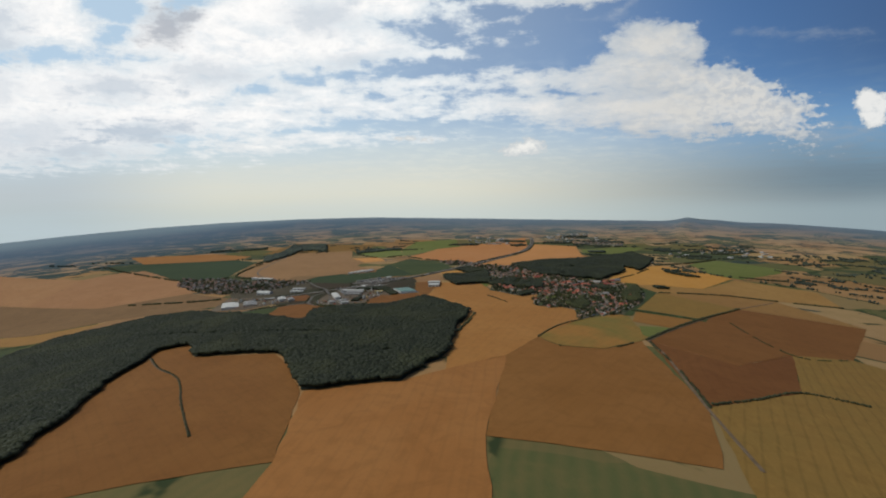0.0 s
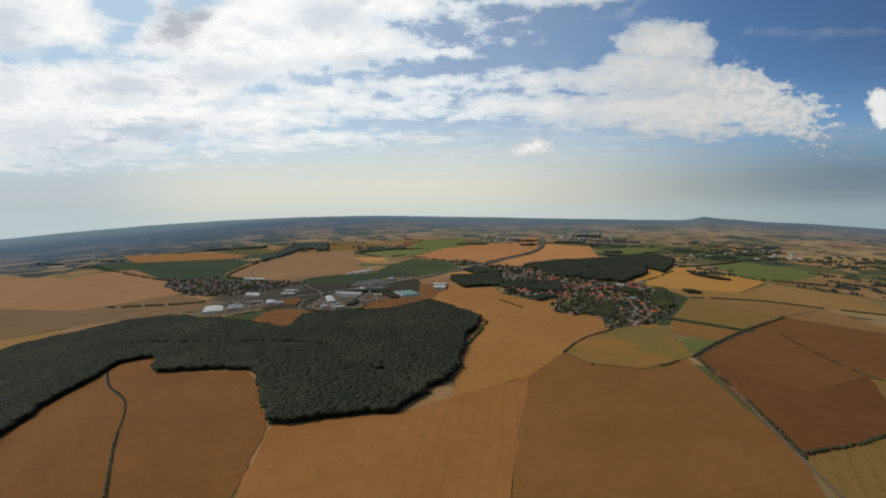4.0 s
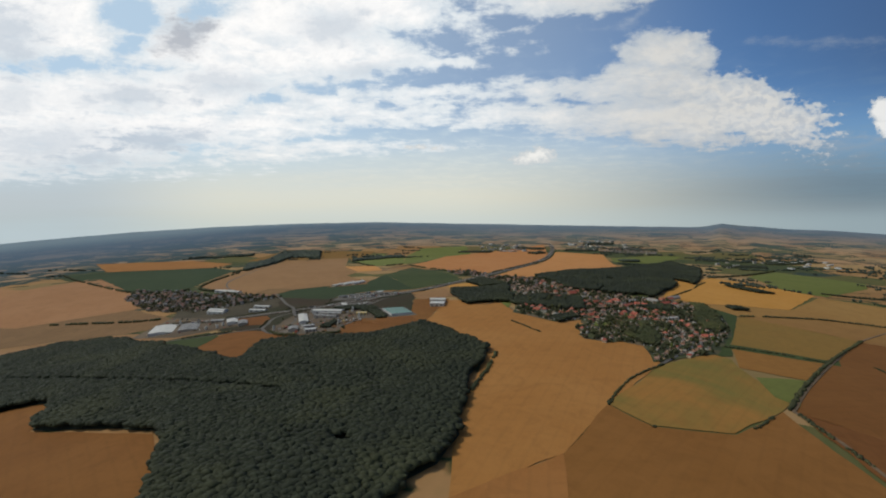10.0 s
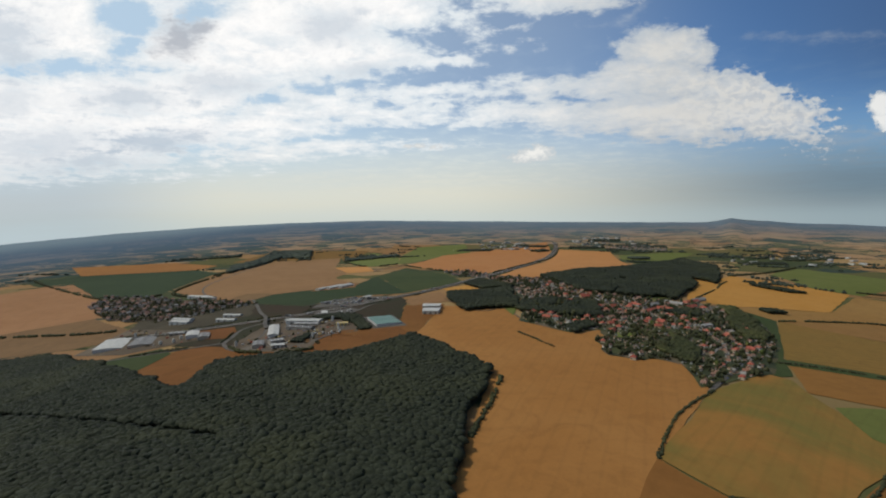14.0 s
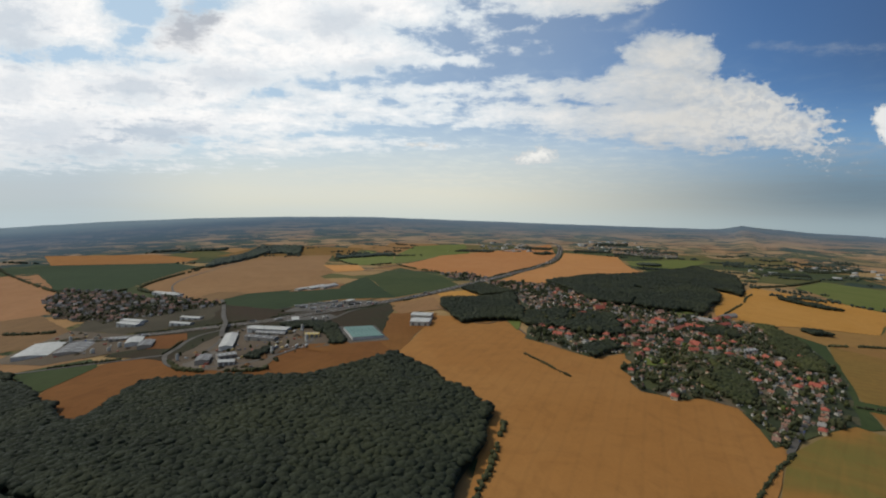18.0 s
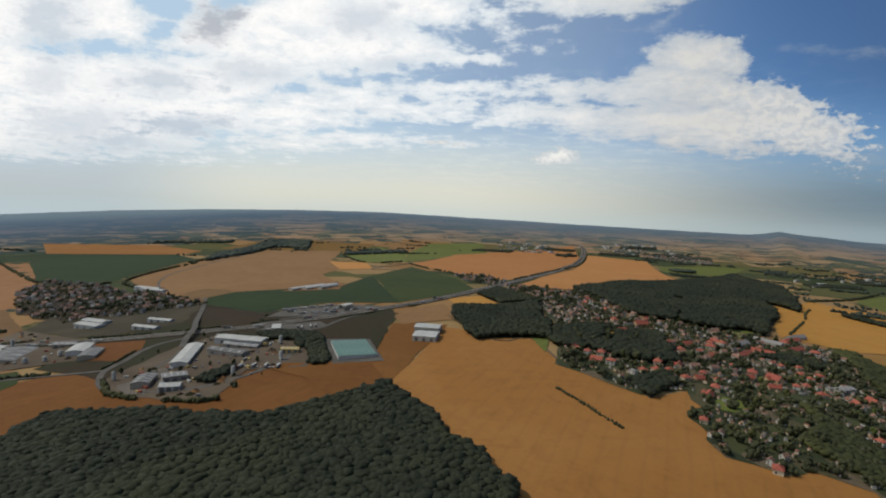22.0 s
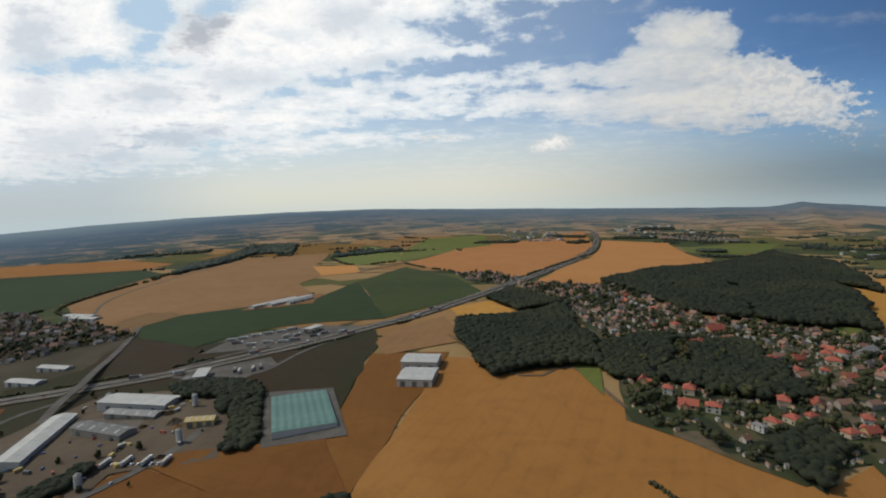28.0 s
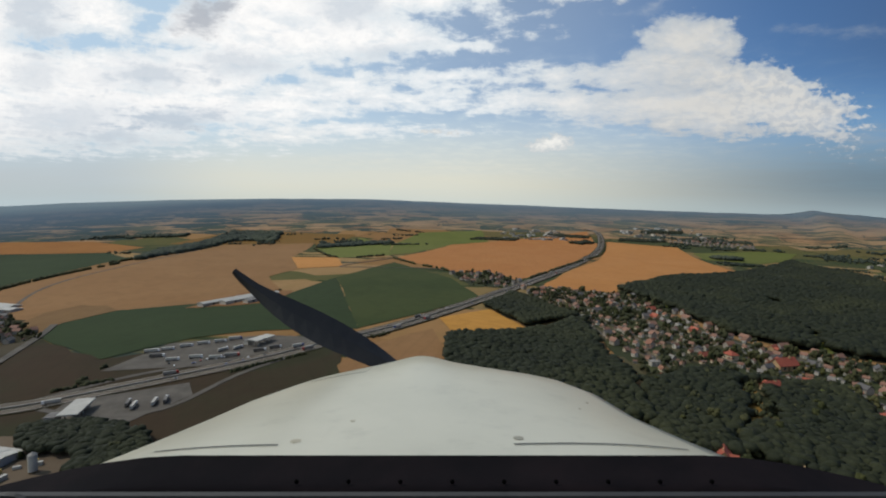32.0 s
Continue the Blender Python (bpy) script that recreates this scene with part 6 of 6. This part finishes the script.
def garden_sheds(outline, count, seed, label):
    """Sheds, garages, walls and greenhouses in the gardens, too small to tell apart singly."""
    rnd = random.Random(seed)
    xs, ys = [p[0] for p in outline], [p[1] for p in outline]
    top = tagged(new("garden_sheds"), label, "sheds", kind="stuff")
    sets = [(WALLS[0], ROOFS[3]), (WALLS[1], ROOFS[0]), (WALLS[2], ROOFS[2]), (WALLS[3], ROOFS[4])]
    verts = [([], []) for _ in sets]
    roofs = [([], []) for _ in sets]
    placed = tries = 0
    while placed < count and tries < 20000:
        tries += 1
        x, y = rnd.uniform(min(xs), max(xs)), rnd.uniform(min(ys), max(ys))
        if not inside(x, y, outline) or inside(x, y, PARK) or not free(x, y, -1.5):
            continue
        placed += 1
        w, dep, h = rnd.uniform(1.6, 4.2), rnd.uniform(1.4, 2.8), rnd.uniform(1.6, 2.6)
        a = rnd.uniform(0, 3.14)
        k = rnd.randrange(len(sets))
        z = land_height(x, y) + 0.3
        ring = [(x + math.cos(a) * p * w - math.sin(a) * q * dep, y + math.sin(a) * p * w + math.cos(a) * q * dep) for p, q in ((-0.5, -0.5), (0.5, -0.5), (0.5, 0.5), (-0.5, 0.5))]
        v, f = verts[k]
        n = len(v)
        v += [(*c, z) for c in ring] + [(*c, z + h) for c in ring]
        f += [(n + i, n + (i + 1) % 4, n + 4 + (i + 1) % 4, n + 4 + i) for i in range(4)]
        v, f = roofs[k]
        n = len(v)
        over = [(x + (c[0] - x) * 1.15, y + (c[1] - y) * 1.15) for c in ring]
        r0, r1 = [((over[i][0] + over[(i + 3) % 4][0]) / 2 if i == 0 else (over[1][0] + over[2][0]) / 2, (over[i][1] + over[(i + 3) % 4][1]) / 2 if i == 0 else (over[1][1] + over[2][1]) / 2) for i in (0, 1)]
        v += [(*c, z + h) for c in over] + [(*r0, z + h + 0.9), (*r1, z + h + 0.9)]
        f += [(n, n + 1, n + 5, n + 4), (n + 2, n + 3, n + 4, n + 5), (n + 1, n + 2, n + 5, n + 5), (n + 3, n, n + 4, n + 4)]
    for k, (wall, roof) in enumerate(sets):
        for name, (v, f), mat in (("wall", verts[k], wall), ("roof", roofs[k], roof)):
            bm = bmesh.new()
            made = [bm.verts.new(c) for c in v]
            for q in f:
                bm.faces.new([made[i] for i in dict.fromkeys(q)])
            bmesh.ops.recalc_face_normals(bm, faces=bm.faces[:])
            part(name, bm, mat, top)


for k, (outline, tall) in enumerate((([(541, 1655), (575, 1650), (560, 1560), (500, 1400), (470, 1350), (440, 1345), (462, 1440), (520, 1560)], 8), ([(262, 1240), (300, 1290), (316, 1350), (322, 1300), (318, 1240), (284, 1190)], 7), ([(415, 1560), (440, 1600), (455, 1580), (430, 1545)], 8))):
    wood(outline, 4.8, tall, 120 + k, "dark trees among the village gardens", LEAF, floor=False)
garden_sheds(VILLAGE, 1250, 91, "small sheds, garages and walls in the village gardens")
garden_sheds(TOWN, 200, 92, "small sheds and garages among the town's houses")


def make_block(label, w, d, h, wall, roof):
    top = tagged(new("apartment_block"), label, "building", "far town blocks")
    part("wall", box_bm(-w / 2, w / 2, -d / 2, d / 2, -2, h), wall, top)
    part("roof", box_bm(-w / 2 - 0.4, w / 2 + 0.4, -d / 2 - 0.4, d / 2 + 0.4, h, h + 0.6), roof, top)
    for f in range(int(h / 3)):
        part("window_band", box_bm(-w / 2 + 1, w / 2 - 1, -d / 2 - 0.06, -d / 2 + 0.02, 1 + f * 3, 2.3 + f * 3), GLASS, top)
    return top


BLOCKS = [make_block("pale grey apartment block in the far town", 24, 8, 7, WALLS[0], METAL_GREY), make_block("white flat-roofed hall in the far town", 30, 14, 4.5, METAL_WALL, METAL_WHITE), make_block("long low grey building in the far town", 18, 8, 4, WALLS[2], METAL_DARK)]
rnd = random.Random(77)
for x0, x1, y0, y1, n in ((30, 330, 3290, 3600, 36), (620, 990, 3330, 3700, 44), (1150, 1700, 2700, 2950, 24)):
    for _ in range(n):
        x, y = rnd.uniform(x0, x1), rnd.uniform(y0, y1)
        if free(x, y, 9):
            taken.append((x, y, 9))
            put_copy(rnd.choice(BLOCKS), pose(x, y, land_height(x, y) + 0.4, 0, 0, rnd.choice((10, 100, 40)) + rnd.uniform(-8, 8)))
for k, spot in enumerate(((20, 3280), (340, 3420), (640, 3360), (900, 3400), (800, 3600), (1250, 2750), (1500, 2860))):
    x, y = spot
    wood([(x - 90, y - 25), (x + 90, y - 30), (x + 110, y + 30), (x - 70, y + 35)], 9, 7, 80 + k, "dark trees round the far town", floor=False)

# ---- the aircraft's nose, where the flight ends ----
def aircraft_nose():
    t, eye, target, roll = PATH[-1]
    seat = look(eye, target, roll)
    top = tagged(new("aircraft_nose"), "white light-aircraft nose seen from the cockpit", "aircraft")
    top.matrix_basis = seat
    white = shader("white_cowl_paint", mottled((0.42, 0.41, 0.325), (0.48, 0.465, 0.37), 1.2, False), 0.28, spec=0.5)
    black = shader("matt_black_dash", mottled((0.006, 0.005, 0.006), (0.011, 0.008, 0.009), 6.0, False), 0.9, spec=0.05)
    grey = shader("grey_dash_panel", mottled((0.03, 0.029, 0.028), (0.045, 0.043, 0.04), 4.0, False), 0.6)
    seam = shader("dark_seam", (0.10, 0.10, 0.085), 0.6)
    pitch = shader("black_rivet", (0.002, 0.002, 0.002), 0.9, spec=0.0)
    steel = shader("brushed_fastener", (0.42, 0.38, 0.28), 0.4, metal=0.8)
    blade_mat = shader("dark_propeller_paint", mottled((0.018, 0.018, 0.018), (0.03, 0.028, 0.026), 3.0, False), 0.4)
    # cowl: cross-sections from the windscreen forward
    secs = [(0.82, 0.66, -0.375, 0.035), (1.0, 0.645, -0.385, 0.045), (1.25, 0.655, -0.392, 0.085), (1.5, 0.635, -0.402, 0.108), (1.7, 0.585, -0.415, 0.104), (1.85, 0.50, -0.430, 0.086), (1.98, 0.36, -0.448, 0.062), (2.06, 0.20, -0.458, 0.040), (2.12, 0.12, -0.474, 0.05), (2.16, 0.10, -0.56, 0.05)]
    def right_side(d):
        """The cowl falls off less on its right side, most so ahead of the shoulder."""
        return 1 - 0.36 * math.exp(-((d - 1.83) / 0.22) ** 2)

    bm = bmesh.new()
    rows, n = [], 28
    for d, hw, tz, drop in secs:
        row = []
        for k in range(n + 1):
            s = -1 + 2 * k / n
            bulge = 0.018 * math.exp(-(s * hw / 0.10) ** 2) if d > 1.6 else 0
            row.append(bm.verts.new((s * hw - 0.042 * d, tz - drop * abs(s) ** 2.2 * (right_side(d) if s > 0 else 1) + bulge, -d)))
        lip = [bm.verts.new((-hw * 1.02 - 0.042 * d, tz - drop - 0.35, -d)), bm.verts.new((hw * 1.02 - 0.042 * d, tz - drop - 0.35, -d))]
        rows.append([lip[0]] + row + [lip[1]])
    for a, b in zip(rows, rows[1:]):
        for p, q, r, s in zip(a, a[1:], b[1:], b):
            bm.faces.new((p, q, r, s)).smooth = True
    bm.faces.new(rows[-1])
    bmesh.ops.recalc_face_normals(bm, faces=bm.faces[:])
    cowl = part("cowl", bm, white, top)

    def skin(x, d):
        for (d0, h0, t0, p0), (d1, h1, t1, p1) in zip(secs, secs[1:]):
            if d0 <= d <= d1:
                f = (d - d0) / (d1 - d0)
                h, tz, p = h0 + (h1 - h0) * f, t0 + (t1 - t0) * f, p0 + (p1 - p0) * f
                return tz - p * min(abs((x + 0.042 * d) / h), 1) ** 2.2 * (right_side(d) if x + 0.042 * d > 0 else 1) + 0.002
        return -0.4

    def seam_line(x0, d0, x1, d1):
        b = bmesh.new()
        prev = None
        for k in range(13):
            x, d = x0 + (x1 - x0) * k / 12, d0 + (d1 - d0) * k / 12
            pair = [b.verts.new((x, skin(x, d), -d + 0.003)), b.verts.new((x, skin(x, d), -d - 0.003))]
            if prev:
                b.faces.new((prev[0], pair[0], pair[1], prev[1]))
            prev = pair
        part("panel_seam", b, seam, cowl)

    seam_line(-0.60, 1.04, -0.33, 1.00)
    seam_line(0.14, 0.99, 0.52, 1.06)
    seam_line(-0.46, 1.72, -0.27, 1.74)
    seam_line(-0.27, 1.74, -0.26, 1.84)
    for x, d, r in ((-0.30, 1.02, 0.011), (0.155, 1.03, 0.011), (-0.205, 1.14, 0.006), (0.43, 1.50, 0.006), (0.37, 1.36, 0.005)):
        b = bmesh.new()
        bmesh.ops.create_cone(b, cap_ends=True, segments=14, radius1=r, radius2=r * 0.8, depth=0.004, matrix=Matrix.Translation((x, skin(x, d) - 0.003, -d)) @ Matrix.Rotation(math.pi / 2, 4, "X"))
        part("fastener", b, steel, cowl)
    # spinner and two-bladed propeller at rest
    hub = Vector((-0.085, -0.625, -2.24))
    b = bmesh.new()
    bmesh.ops.create_uvsphere(b, u_segments=20, v_segments=12, radius=0.11, matrix=Matrix.Translation(hub) @ Matrix.Diagonal((1, 1, 1.6, 1)))
    for f in b.faces:
        f.smooth = True
    part("spinner", b, white, top)
    prop = tagged(new("propeller"), "dark curved propeller blades at rest")
    prop.parent = top
    for flip in (0, math.pi):
        b = bmesh.new()
        prev = None
        for k in range(15):
            f = k / 14
            r = 0.10 + 0.90 * f
            chord = 0.5 * (0.07 + 0.075 * math.sin(math.pi * min(f * 1.15, 1)) ) * (1 - 0.6 * f ** 6)
            twist = 1.0 - 0.75 * f
            ang = 2.52 + flip + 0.10 * math.sin(2.4 * f)
            c = hub + Vector((math.cos(ang) * r, math.sin(ang) * r, 0))
            u = Vector((-math.sin(ang), math.cos(ang), 0)) * math.cos(twist) + Vector((0, 0, 1)) * math.sin(twist)
            w = Vector((-math.sin(ang), math.cos(ang), 0)) * -math.sin(twist) + Vector((0, 0, 1)) * math.cos(twist)
            ring = [b.verts.new(c + u * chord), b.verts.new(c + w * 0.012), b.verts.new(c - u * chord), b.verts.new(c - w * 0.012)]
            if prev:
                for i in range(4):
                    b.faces.new((prev[i], prev[(i + 1) % 4], ring[(i + 1) % 4], ring[i]))
            else:
                b.faces.new(ring)
            prev = ring
        b.faces.new(prev)
        bmesh.ops.recalc_face_normals(b, faces=b.faces[:])
        part("propeller_blade", b, blade_mat, prop)
    # glare shield: a curved dark shelf with a row of rivets, and the panel under it
    b = bmesh.new()
    prev = None
    for k in range(33):
        s = -1 + 2 * k / 32
        x = s * 0.98
        sag = 0.042 * (max(0, abs(s) - 0.45) / 0.26) ** 1.5
        ring = [b.verts.new((x, -0.338 - sag, -0.82)), b.verts.new((x, -0.356 - sag * 0.9, -0.76)), b.verts.new((x, -0.352 - sag * 0.4, -0.735)), b.verts.new((x, -0.42 - sag * 0.4, -0.72)), b.verts.new((x, -0.44 - sag, -0.82))]
        if prev:
            for i in range(5):
                b.faces.new((prev[i], prev[(i + 1) % 5], ring[(i + 1) % 5], ring[i])).smooth = True
        prev = ring
    bmesh.ops.recalc_face_normals(b, faces=b.faces[:])
    shield = part("glare_shield", b, black, top)
    bm = box_bm(-0.85, 0.85, -0.52, -0.353, -0.728, -0.716)
    part("dash_panel", bm, grey, top)
    for k in range(9):
        b = bmesh.new()
        bmesh.ops.create_uvsphere(b, u_segments=8, v_segments=6, radius=0.0035, matrix=Matrix.Translation((-0.22 + 0.078 * k, -0.3495, -0.752)))
        part("rivet", b, pitch, shield)

    for k in range(4):
        b = bmesh.new()
        bmesh.ops.create_cone(b, cap_ends=False, segments=24, radius1=0.016 + 0.011 * k, radius2=0.014 + 0.011 * k, depth=0.006, matrix=Matrix.Translation((-0.615, -0.392, -0.705)))
        part("vent_ring", b, grey, top)


aircraft_nose()
